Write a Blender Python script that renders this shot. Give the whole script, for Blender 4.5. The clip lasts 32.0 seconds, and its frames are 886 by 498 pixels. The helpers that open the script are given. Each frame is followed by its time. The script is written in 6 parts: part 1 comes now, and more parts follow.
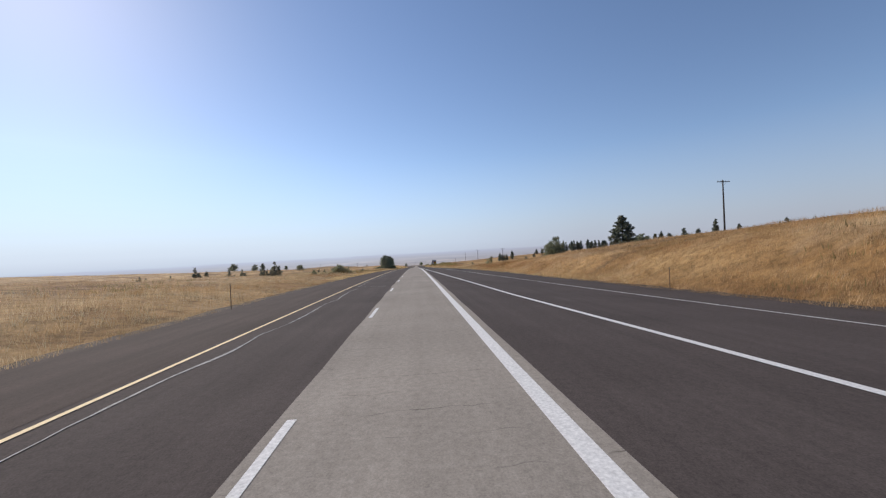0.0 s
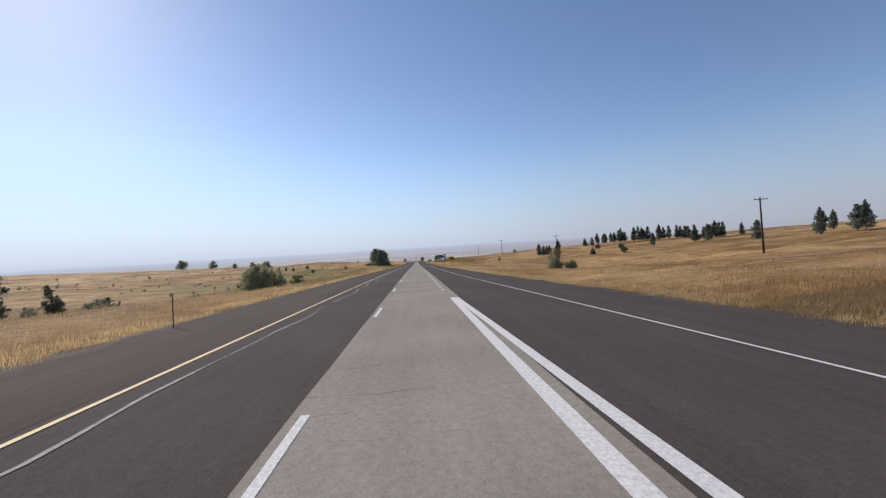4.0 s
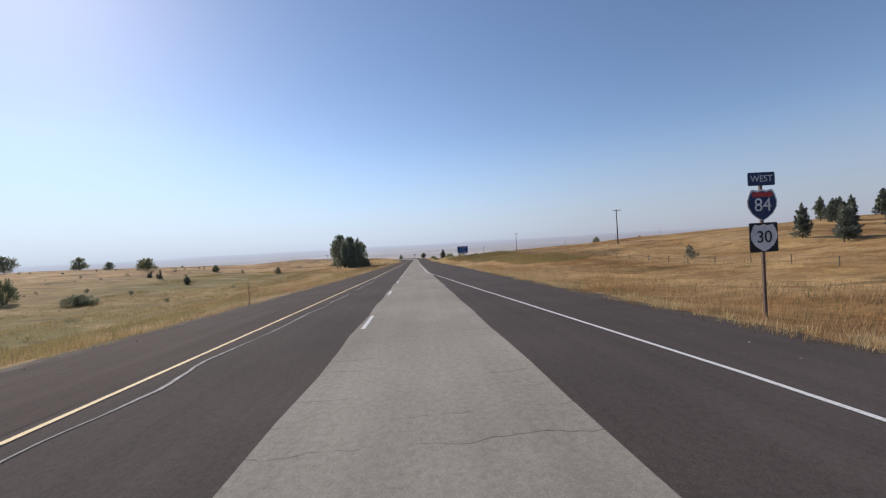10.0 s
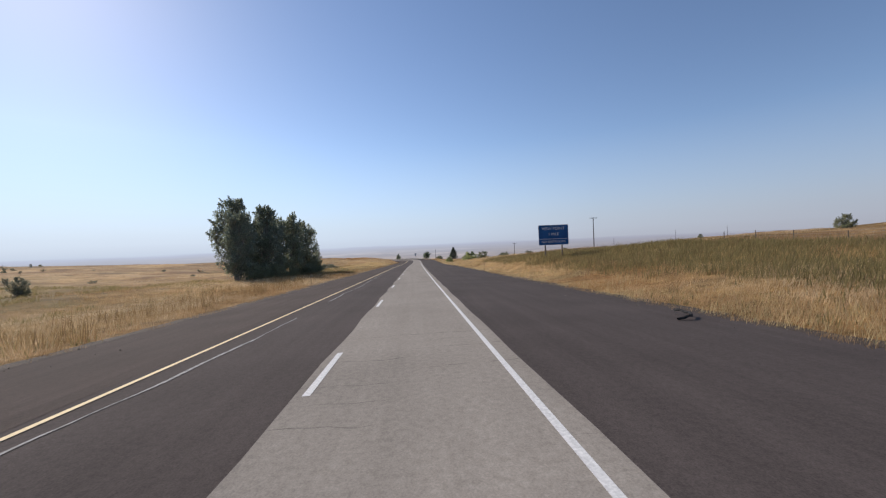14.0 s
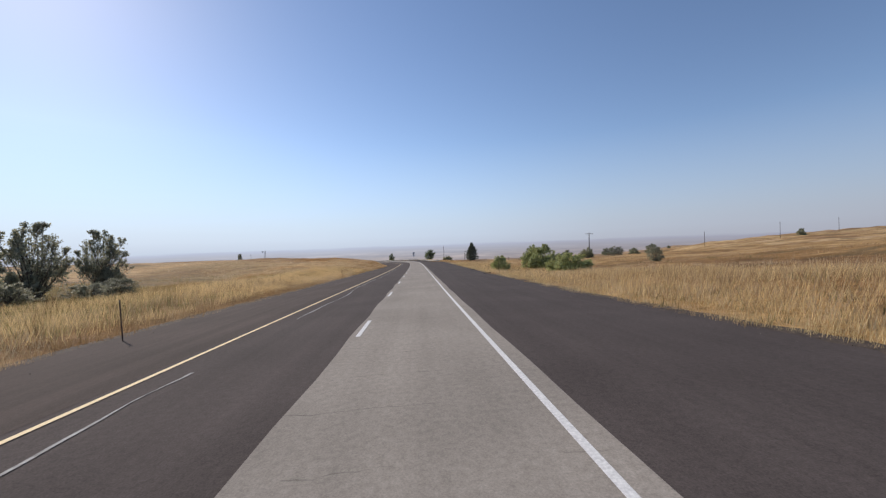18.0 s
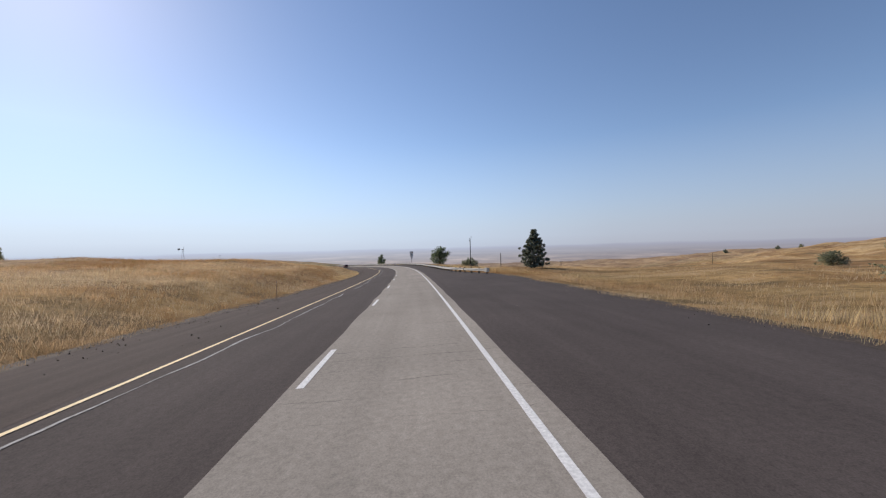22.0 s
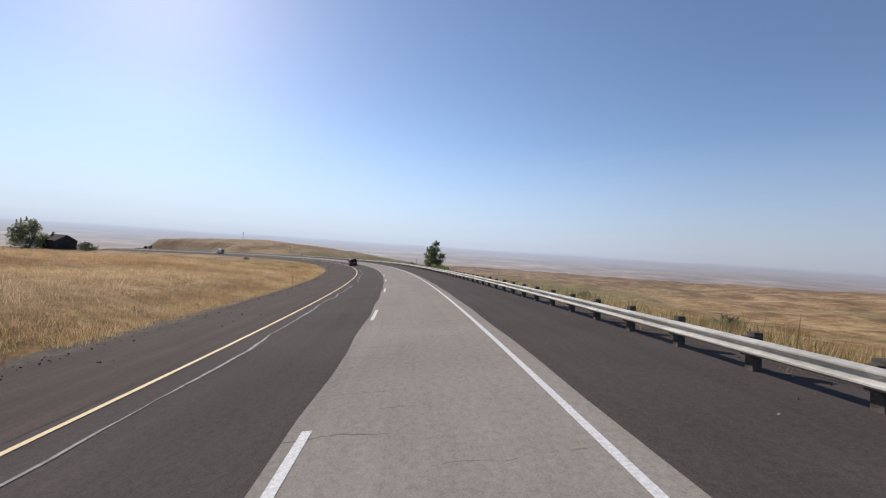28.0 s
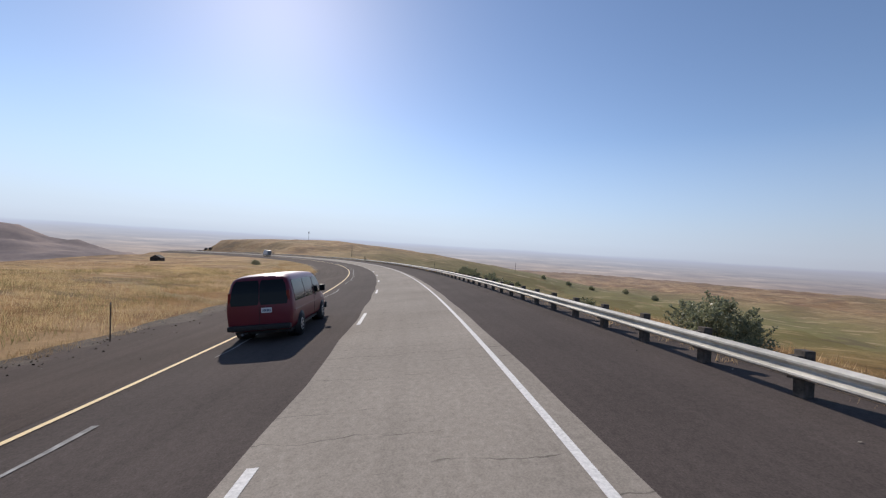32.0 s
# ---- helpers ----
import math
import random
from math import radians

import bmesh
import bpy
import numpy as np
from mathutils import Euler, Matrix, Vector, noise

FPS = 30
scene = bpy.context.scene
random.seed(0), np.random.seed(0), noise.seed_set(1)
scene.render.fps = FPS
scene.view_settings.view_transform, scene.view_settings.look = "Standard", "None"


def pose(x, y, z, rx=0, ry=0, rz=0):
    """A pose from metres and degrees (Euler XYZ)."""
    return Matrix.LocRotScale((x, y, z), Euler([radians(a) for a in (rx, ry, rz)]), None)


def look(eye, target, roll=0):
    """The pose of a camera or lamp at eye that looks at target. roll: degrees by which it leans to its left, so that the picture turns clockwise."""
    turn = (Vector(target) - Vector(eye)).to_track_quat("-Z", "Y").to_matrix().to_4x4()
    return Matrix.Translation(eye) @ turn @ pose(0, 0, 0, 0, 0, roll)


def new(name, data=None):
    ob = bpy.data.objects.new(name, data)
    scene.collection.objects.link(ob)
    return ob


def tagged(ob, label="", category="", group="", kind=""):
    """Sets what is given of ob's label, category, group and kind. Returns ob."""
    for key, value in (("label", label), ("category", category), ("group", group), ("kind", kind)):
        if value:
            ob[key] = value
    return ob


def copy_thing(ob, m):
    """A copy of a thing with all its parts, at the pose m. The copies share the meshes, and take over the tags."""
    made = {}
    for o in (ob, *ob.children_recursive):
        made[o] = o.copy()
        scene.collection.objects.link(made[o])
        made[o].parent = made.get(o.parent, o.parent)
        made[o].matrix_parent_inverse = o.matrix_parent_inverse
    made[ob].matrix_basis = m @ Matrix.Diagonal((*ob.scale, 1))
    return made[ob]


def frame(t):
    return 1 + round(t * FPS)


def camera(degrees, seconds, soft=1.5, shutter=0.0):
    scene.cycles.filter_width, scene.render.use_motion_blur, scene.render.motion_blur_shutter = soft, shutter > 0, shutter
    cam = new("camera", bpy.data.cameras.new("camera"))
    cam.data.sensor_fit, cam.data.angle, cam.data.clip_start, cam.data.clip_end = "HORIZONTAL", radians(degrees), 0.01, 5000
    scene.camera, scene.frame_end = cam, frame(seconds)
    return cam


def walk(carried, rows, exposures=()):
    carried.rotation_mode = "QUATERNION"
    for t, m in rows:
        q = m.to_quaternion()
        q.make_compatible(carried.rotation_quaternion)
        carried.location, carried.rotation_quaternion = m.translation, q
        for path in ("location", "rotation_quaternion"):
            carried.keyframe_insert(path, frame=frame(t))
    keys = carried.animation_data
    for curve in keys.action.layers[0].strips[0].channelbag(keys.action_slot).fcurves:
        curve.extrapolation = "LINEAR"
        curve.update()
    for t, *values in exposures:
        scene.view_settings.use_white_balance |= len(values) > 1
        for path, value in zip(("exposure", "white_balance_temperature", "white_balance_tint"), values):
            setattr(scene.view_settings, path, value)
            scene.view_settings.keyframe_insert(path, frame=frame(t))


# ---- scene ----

# ---- the road's line: stations every second of the drive ----
STATION = [0.0, 24.4, 48.8, 73.2, 97.6, 122.0, 146.4, 170.8, 195.2, 219.7, 244.6, 269.7, 295.0, 320.3, 345.6, 370.9, 396.2,
           421.5, 446.8, 472.1, 497.4, 522.7, 548.0, 573.3, 598.6, 623.9, 648.9, 673.8, 698.4, 723.0, 747.6, 772.2, 796.8]
HEADING = [0.03, 0.06, 0.09, 0.11, 0.06, -0.01, -0.03, -0.0, -0.07, -0.1, -0.06, -0.05, -0.01, -0.05, 0.02, 0.01, -0.02,
           -0.13, -0.27, -0.67, -0.65, -0.43, -0.22, 0.39, 1.21, 2.81, 4.66, 6.58, 8.85, 11.64, 14.48, 17.76, 21.22]
GRADE = [-1.07, -1.09, -1.34, -1.51, -1.79, -1.95, -2.02, -2.17, -2.16, -2.08, -2.18, -2.15, -2.18, -1.94, -2.12, -1.97, -1.88,
         -1.82, -1.99, -1.94, -1.86, -1.68, -1.52, -1.59, -1.55, -1.7, -1.8, -1.85, -1.9, -1.97, -1.97, -1.89, -2.06]
BANK = [-0.05, 0.38, 0.54, 0.26, 0.18, 0.27, 0.37, 0.42, 0.38, 0.37, 0.1, -0.32, -0.67, -0.82, -0.82, -0.8, -0.94,
        -1.19, -1.14, -0.91, -0.89, -1.2, -1.78, -2.83, -3.9, -4.82, -5.88, -6.66, -6.94, -6.8, -6.67, -6.74, -6.79]
S0, S1 = -90.0, 1240.0
RS = np.arange(S0, S1 + 0.5, 1.0)
past = np.clip(RS - 796.8, 0, None)
RPSI = np.radians(np.interp(RS, STATION, HEADING) + 0.138 * past)
RG = np.radians(np.interp(RS, STATION, GRADE))
RB = np.radians(np.interp(RS, STATION, BANK))
_d = np.stack([-np.sin(RPSI) * np.cos(RG), np.cos(RPSI) * np.cos(RG), np.sin(RG)], 1)
RP = np.vstack([[0, 0, 0], np.cumsum((_d[1:] + _d[:-1]) / 2, 0)])
_i0 = int(-S0)
RP = RP - RP[_i0]
EDGE_L = lambda s: np.interp(s, [-90, 300, 600, 700, 1240], [-11.0, -11.0, -11.4, -11.6, -11.4])
EDGE_R = lambda s: np.interp(s, [-90, 10, 150, 200, 216, 236, 258, 275, 300, 335, 420, 455, 470, 500, 535, 590, 606, 1240],
                            [20.0, 17.0, 10.3, 10.2, 9.7, 9.3, 8.95, 9.0, 9.5, 10.0, 9.9, 9.5, 9.2, 9.6, 10.1, 10.2, 6.4, 6.3])


def centre(s):
    return np.stack([np.interp(s, RS, RP[:, k]) for k in range(3)], -1)


def section(lat):
    """Fall of the shoulders below the lanes."""
    return -0.05 * np.clip(-lat - 5.4, 0, None) - 0.05 * np.clip(lat - 2.3, 0, None)


def on_road(s, lat, dz=0.0):
    """World points on the pavement at stations s and offsets lat (right is plus)."""
    s, lat = np.broadcast_arrays(np.asarray(s, float), np.asarray(lat, float))
    c, psi, b = centre(s), np.interp(s, RS, RPSI), np.interp(s, RS, RB)
    z = -lat * np.tan(b) + section(lat) + dz
    return np.stack([c[..., 0] + lat * np.cos(psi), c[..., 1] + lat * np.sin(psi), c[..., 2] + z], -1)


# ---- camera ----
cam = camera(96.3, 32.0, soft=1.25)
EYE = 2.06
MOUNT = (-4.10, 1.27, 3.33)
WANDER = ([0, 3, 6, 9, 11, 13, 17, 19, 21, 23, 24, 25, 27.5, 28, 31, 32],
          [.14, .01, 0, .03, .2, .24, 0, .12, .37, .34, .2, -.06, -.45, -.42, 0.0, -.06])


def turn(psi, g, b):
    return (Matrix.Rotation(psi, 3, "Z") @ Matrix.Rotation(g, 3, "X") @ Matrix.Rotation(b, 3, "Y"))


def eye_pose(t):
    s = float(np.interp(t, range(33), STATION))
    c = centre(s)
    psi, g, b = (float(np.interp(s, RS, a)) for a in (RPSI, RG, RB))
    e = float(np.interp(t, *WANDER))
    r = turn(psi, g, b) @ turn(*[radians(a) for a in MOUNT])
    m = r.to_4x4() @ Matrix(((1, 0, 0, 0), (0, 0, -1, 0), (0, 1, 0, 0), (0, 0, 0, 1)))
    m.translation = (c[0] + e * math.cos(psi), c[1] + e * math.sin(psi), c[2] + EYE + 0.08 * min(1.0, max(0.0, (t - 27) / 4)))
    return m


walk(cam, [(t / 2, eye_pose(t / 2)) for t in range(65)], exposures=[(0, 0.0, 6350, 15), (32, 0.0, 6350, 15)])

# ---- world and sun ----
SUN_AZ, SUN_EL = radians(42), radians(31)      # azimuth left of +y
sun_dir = Vector((-math.sin(SUN_AZ) * math.cos(SUN_EL), math.cos(SUN_AZ) * math.cos(SUN_EL), math.sin(SUN_EL)))
world = bpy.data.worlds.new("sky")
scene.world = world
world.use_nodes = True
wn = world.node_tree
wn.nodes.clear()
sky = wn.nodes.new("ShaderNodeTexSky")
sky.sky_type, sky.sun_disc = "NISHITA", False
sky.sun_elevation, sky.sun_rotation = SUN_EL, -SUN_AZ
sky.altitude, sky.air_density, sky.dust_density, sky.ozone_density = 900, 1.0, 0.38, 1.9
bg = wn.nodes.new("ShaderNodeBackground")
bg.inputs["Strength"].default_value = 0.122
wo = wn.nodes.new("ShaderNodeOutputWorld")
wn.links.new(sky.outputs[0], bg.inputs[0])
wn.links.new(bg.outputs[0], wo.inputs[0])
sun_data = bpy.data.lights.new("sun", "SUN")
sun_data.energy, sun_data.angle, sun_data.color = 4.5, radians(0.53), (1.0, 0.92, 0.79)
sun = new("sun", sun_data)
sun.matrix_basis = look((0, 0, 300), Vector((0, 0, 300)) - sun_dir)


# ---- materials ----
def material(name, rough=0.9, metal=0.0, spec=0.3):
    m = bpy.data.materials.new(name)
    m.use_nodes = True
    n = m.node_tree.nodes
    p = n["Principled BSDF"]
    p.inputs["Roughness"].default_value = rough
    p.inputs["Metallic"].default_value = metal
    p.inputs["Specular IOR Level"].default_value = spec
    return m, m.node_tree, p


def link(tree, a, b):
    tree.links.new(a, b)


def ramp(tree, fac, stops):
    r = tree.nodes.new("ShaderNodeValToRGB")
    e = r.color_ramp.elements
    while len(e) > 1:
        e.remove(e[-1])
    e[0].position, e[0].color = stops[0][0], (*stops[0][1], 1)
    for pos, col in stops[1:]:
        k = e.new(pos)
        k.color = (*col, 1)
    link(tree, fac, r.inputs[0])
    return r.outputs[0]


def noise_tex(tree, coord, scale, detail=4.0, rough=0.6, stretch=None):
    n = tree.nodes.new("ShaderNodeTexNoise")
    n.inputs["Scale"].default_value, n.inputs["Detail"].default_value, n.inputs["Roughness"].default_value = scale, detail, rough
    if stretch:
        v = tree.nodes.new("ShaderNodeMapping")
        v.inputs["Scale"].default_value = stretch
        link(tree, coord, v.inputs[0])
        coord = v.outputs[0]
    link(tree, coord, n.inputs["Vector"])
    return n.outputs["Fac"]


def mix(tree, fac, a, b, how="MIX"):
    m = tree.nodes.new("ShaderNodeMix")
    m.data_type, m.blend_type = "RGBA", how
    for sock, v in ((m.inputs[0], fac), (m.inputs[6], a), (m.inputs[7], b)):
        if isinstance(v, (int, float)):
            sock.default_value = v
        elif isinstance(v, tuple):
            sock.default_value = (*v, 1)
        else:
            link(tree, v, sock)
    return m.outputs[2]


def bump(tree, p, height, strength=0.4, dist=0.02):
    b = tree.nodes.new("ShaderNodeBump")
    b.inputs["Strength"].default_value, b.inputs["Distance"].default_value = strength, dist
    link(tree, height, b.inputs["Height"])
    link(tree, b.outputs[0], p.inputs["Normal"])


def coords(tree, kind="Object"):
    return tree.nodes.new("ShaderNodeTexCoord").outputs[kind]


def speckled(name, dark, light, scale, rough=0.9, metal=0.0, kind="Object", big=None, bumpy=0.3, spec=0.3, dist=0.01):
    """A plain surface with grain at one scale and blotches at a larger one."""
    m, t, p = material(name, rough, metal, spec)
    c = coords(t, kind)
    fine = noise_tex(t, c, scale, 5)
    col = ramp(t, fine, [(0.3, dark), (0.7, light)])
    if big:
        blot = ramp(t, noise_tex(t, c, big, 3), [(0.35, (0.72, 0.72, 0.72)), (0.65, (1.1, 1.1, 1.1))])
        col = mix(t, 1.0, col, blot, "MULTIPLY")
    link(t, col, p.inputs["Base Color"])
    bump(t, p, fine, bumpy, dist)
    return m


def road_material(name, dark, light, wheel, cracks):
    """Pavement: UV is (metres along, metres across)."""
    m, t, p = material(name, 0.97, 0, 0.08)
    uv = coords(t, "UV")
    grain = noise_tex(t, uv, 38, 6, 0.75)
    col = ramp(t, grain, [(0.25, dark), (0.72, light)])
    streak = ramp(t, noise_tex(t, uv, 1.6, 4, 0.6, (0.03, 1.0, 1.0)), [(0.3, (1 - wheel,) * 3), (0.7, (1 + wheel,) * 3)])
    col = mix(t, 1.0, col, streak, "MULTIPLY")
    blot = ramp(t, noise_tex(t, uv, 0.22, 5), [(0.3, (0.86, 0.86, 0.86)), (0.7, (1.12, 1.12, 1.12))])
    col = mix(t, 1.0, col, blot, "MULTIPLY")
    spot = ramp(t, noise_tex(t, uv, 9, 4, 0.7), [(0.30, (0.80, 0.80, 0.80)), (0.55, (1, 1, 1)), (0.75, (1.14, 1.14, 1.14))])
    col = mix(t, 1.0, col, spot, "MULTIPLY")
    if cracks:
        wob = t.nodes.new("ShaderNodeTexNoise")
        wob.inputs["Scale"].default_value, wob.inputs["Detail"].default_value = 1.1, 4
        link(t, uv, wob.inputs["Vector"])
        sep = t.nodes.new("ShaderNodeSeparateXYZ")
        link(t, uv, sep.inputs[0])
        add = t.nodes.new("ShaderNodeMath")
        add.operation = "MULTIPLY_ADD"
        add.inputs[1].default_value = 0.55
        link(t, wob.outputs["Fac"], add.inputs[0])
        link(t, sep.outputs[0], add.inputs[2])
        saw = t.nodes.new("ShaderNodeMath")
        saw.operation = "PINGPONG"
        saw.inputs[1].default_value = 0.41
        link(t, add.outputs[0], saw.inputs[0])
        line = ramp(t, saw.outputs[0], [(0.0, (0.42, 0.42, 0.42)), (0.006, (0.6, 0.6, 0.6)), (0.016, (1, 1, 1))])
        gate = ramp(t, noise_tex(t, uv, 1.0, 4, 0.65, (1.6, 0.30, 1.0)), [(0.50, (0, 0, 0)), (0.58, (1, 1, 1))])
        col = mix(t, gate, col, mix(t, 1.0, col, line, "MULTIPLY"))
    link(t, col, p.inputs["Base Color"])
    bump(t, p, grain, 0.5, 0.006)
    return m


asphalt = road_material("dark_asphalt", (0.050, 0.040, 0.036), (0.115, 0.095, 0.086), 0.10, False)
lane_grey = road_material("worn_grey_pavement", (0.212, 0.187, 0.157), (0.376, 0.334, 0.284), 0.07, True)
shoulder = road_material("brownish_asphalt", (0.040, 0.030, 0.026), (0.118, 0.092, 0.078), 0.16, False)
white_paint = speckled("white_road_paint", (0.50, 0.49, 0.47), (0.78, 0.765, 0.73), 22, 0.8, bumpy=0.2)
yellow_paint = speckled("yellow_road_paint", (0.70, 0.52, 0.27), (0.88, 0.70, 0.42), 30, 0.8, bumpy=0.2)
sealant = speckled("pale_crack_sealant", (0.12, 0.115, 0.11), (0.36, 0.35, 0.335), 5, 0.8, bumpy=0.2)


def ground_material(name, tint=(1.0, 1.0, 1.0)):
    m, t, p = material(name, 0.95, 0, 0.15)
    c = coords(t)
    base = ramp(t, noise_tex(t, c, 0.035, 7, 0.66),
                [(0.29, (0.155, 0.122, 0.052)), (0.38, (0.26, 0.160, 0.074)), (0.46, (0.40, 0.275, 0.120)), (0.54, (0.52, 0.39, 0.195)), (0.62, (0.35, 0.232, 0.100)), (0.72, (0.20, 0.168, 0.070))])
    fine = noise_tex(t, c, 1.9, 7, 0.72)
    col = mix(t, 1.0, base, ramp(t, fine, [(0.28, (0.45, 0.43, 0.38)), (0.5, (0.95, 0.95, 0.95)), (0.75, (1.3, 1.27, 1.18))]), "MULTIPLY")
    tufts = noise_tex(t, c, 0.45, 5, 0.7)
    col = mix(t, 1.0, col, ramp(t, tufts, [(0.32, (0.62, 0.60, 0.55)), (0.55, (1.05, 1.05, 1.05))]), "MULTIPLY")
    strips = noise_tex(t, c, 0.055, 5, 0.6, (1.0, 0.28, 1.0))
    col = mix(t, 1.0, col, ramp(t, strips, [(0.34, (0.62, 0.55, 0.46)), (0.44, (0.86, 0.80, 0.74)), (0.52, (1.0, 1.0, 1.0)), (0.62, (1.18, 1.16, 1.12))]), "MULTIPLY")
    rust = ramp(t, noise_tex(t, c, 0.06, 5, 0.65), [(0.52, (0, 0, 0)), (0.64, (0.75, 0.75, 0.75))])
    col = mix(t, rust, col, mix(t, fine, (0.15, 0.088, 0.040), (0.32, 0.20, 0.09)))
    green = ramp(t, noise_tex(t, c, 0.013, 5, 0.62), [(0.52, (0, 0, 0)), (0.68, (0.5, 0.5, 0.5))])
    col = mix(t, green, col, mix(t, tufts, (0.075, 0.080, 0.028), (0.19, 0.18, 0.070)))
    cross = noise_tex(t, c, 0.16, 4, 0.6, (0.35, 1.0, 1.0))
    thick = ramp(t, cross, [(0.36, (0.70, 0.70, 0.70)), (0.43, (0, 0, 0))])
    pale = ramp(t, cross, [(0.58, (0, 0, 0)), (0.64, (0.55, 0.55, 0.55))])
    # green pasture on the slope beyond the bend, and in the hollow
    for place, r0, r1 in (((-28, 1024, -30), 214, 130), ((-62, 278, -12), 92, 48), ((-66, 370, -14), 84, 30), ((-50, 485, -16), 52, 24)):
        spot = t.nodes.new("ShaderNodeVectorMath")
        spot.operation = "DISTANCE"
        spot.inputs[1].default_value = place
        link(t, c, spot.inputs[0])
        edge = t.nodes.new("ShaderNodeMath")
        edge.operation = "MULTIPLY_ADD"
        edge.inputs[1].default_value = 55.0
        link(t, tufts, edge.inputs[0])
        link(t, spot.outputs["Value"], edge.inputs[2])
        field = t.nodes.new("ShaderNodeMapRange")
        field.inputs["From Min"].default_value, field.inputs["From Max"].default_value = r0, r1
        link(t, edge.outputs[0], field.inputs[0])
        col = mix(t, field.outputs[0], col, mix(t, fine, (0.13, 0.135, 0.042), (0.27, 0.250, 0.090)))
    col = mix(t, thick, col, mix(t, fine, (0.085, 0.072, 0.038), (0.20, 0.155, 0.080)))
    col = mix(t, pale, col, mix(t, fine, (0.40, 0.30, 0.17), (0.62, 0.49, 0.30)))
    # far slopes: haze painted into the base colour by distance; sage holds its tones
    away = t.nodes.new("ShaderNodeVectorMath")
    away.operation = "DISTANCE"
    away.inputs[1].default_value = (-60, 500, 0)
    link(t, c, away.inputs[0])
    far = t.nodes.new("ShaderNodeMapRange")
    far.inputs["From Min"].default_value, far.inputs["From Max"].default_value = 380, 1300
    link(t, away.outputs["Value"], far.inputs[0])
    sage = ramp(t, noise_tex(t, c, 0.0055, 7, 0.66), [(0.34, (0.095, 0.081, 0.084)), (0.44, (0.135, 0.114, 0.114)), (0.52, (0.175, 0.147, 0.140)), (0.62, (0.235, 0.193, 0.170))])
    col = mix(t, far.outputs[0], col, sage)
    col = mix(t, 1.0, col, tint, "MULTIPLY")
    # bare earth and rock where the ground is steep
    up = t.nodes.new("ShaderNodeSeparateXYZ")
    link(t, t.nodes.new("ShaderNodeNewGeometry").outputs["Normal"], up.inputs[0])
    bare = ramp(t, up.outputs[2], [(0.55, (1, 1, 1)), (0.74, (0.8, 0.8, 0.8)), (0.84, (0, 0, 0))])
    col = mix(t, bare, col, mix(t, fine, (0.055, 0.040, 0.030), (0.19, 0.135, 0.095)))
    link(t, col, p.inputs["Base Color"])
    bump(t, p, fine, 0.9, 0.25)
    return m


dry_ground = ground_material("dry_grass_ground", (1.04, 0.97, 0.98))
verge_ground = ground_material("dry_verge_soil", (0.88, 0.77, 0.69))


# ---- mesh helpers ----
def mesh_from(name, verts, faces, mat, uv=None, smooth=False):
    me = bpy.data.meshes.new(name)
    me.from_pydata([tuple(v) for v in verts], [], faces)
    if uv is not None:
        layer = me.uv_layers.new(name="map")
        idx = np.empty(len(me.loops), int)
        me.loops.foreach_get("vertex_index", idx)
        layer.data.foreach_set("uv", np.asarray(uv, np.float32)[idx].ravel())
    if smooth:
        me.polygons.foreach_set("use_smooth", [True] * len(me.polygons))
    me.materials.append(mat)
    me.update()
    return me


def grid_faces(n, m):
    i = np.arange(n - 1)[:, None] * m + np.arange(m - 1)[None, :]
    return np.stack([i, i + 1, i + m + 1, i + m], -1).reshape(-1, 4).tolist()


def sheet(name, ss, lats, dz, mat, parent=None, smooth=True, label="", kind=""):
    """A strip of pavement or paint. lats: columns, each a number or an array along ss."""
    ss = np.asarray(ss, float)
    cols = [np.broadcast_to(np.asarray(c, float), ss.shape) for c in lats]
    L = np.stack(cols, 1)
    S = np.repeat(ss[:, None], len(cols), 1)
    v = on_road(S, L, dz)
    me = mesh_from(name, v.reshape(-1, 3), grid_faces(len(ss), len(cols)), mat, np.stack([S, L], -1).reshape(-1, 2), smooth)
    ob = new(name, me)
    ob.parent = parent
    return tagged(ob, label=label, kind=kind)


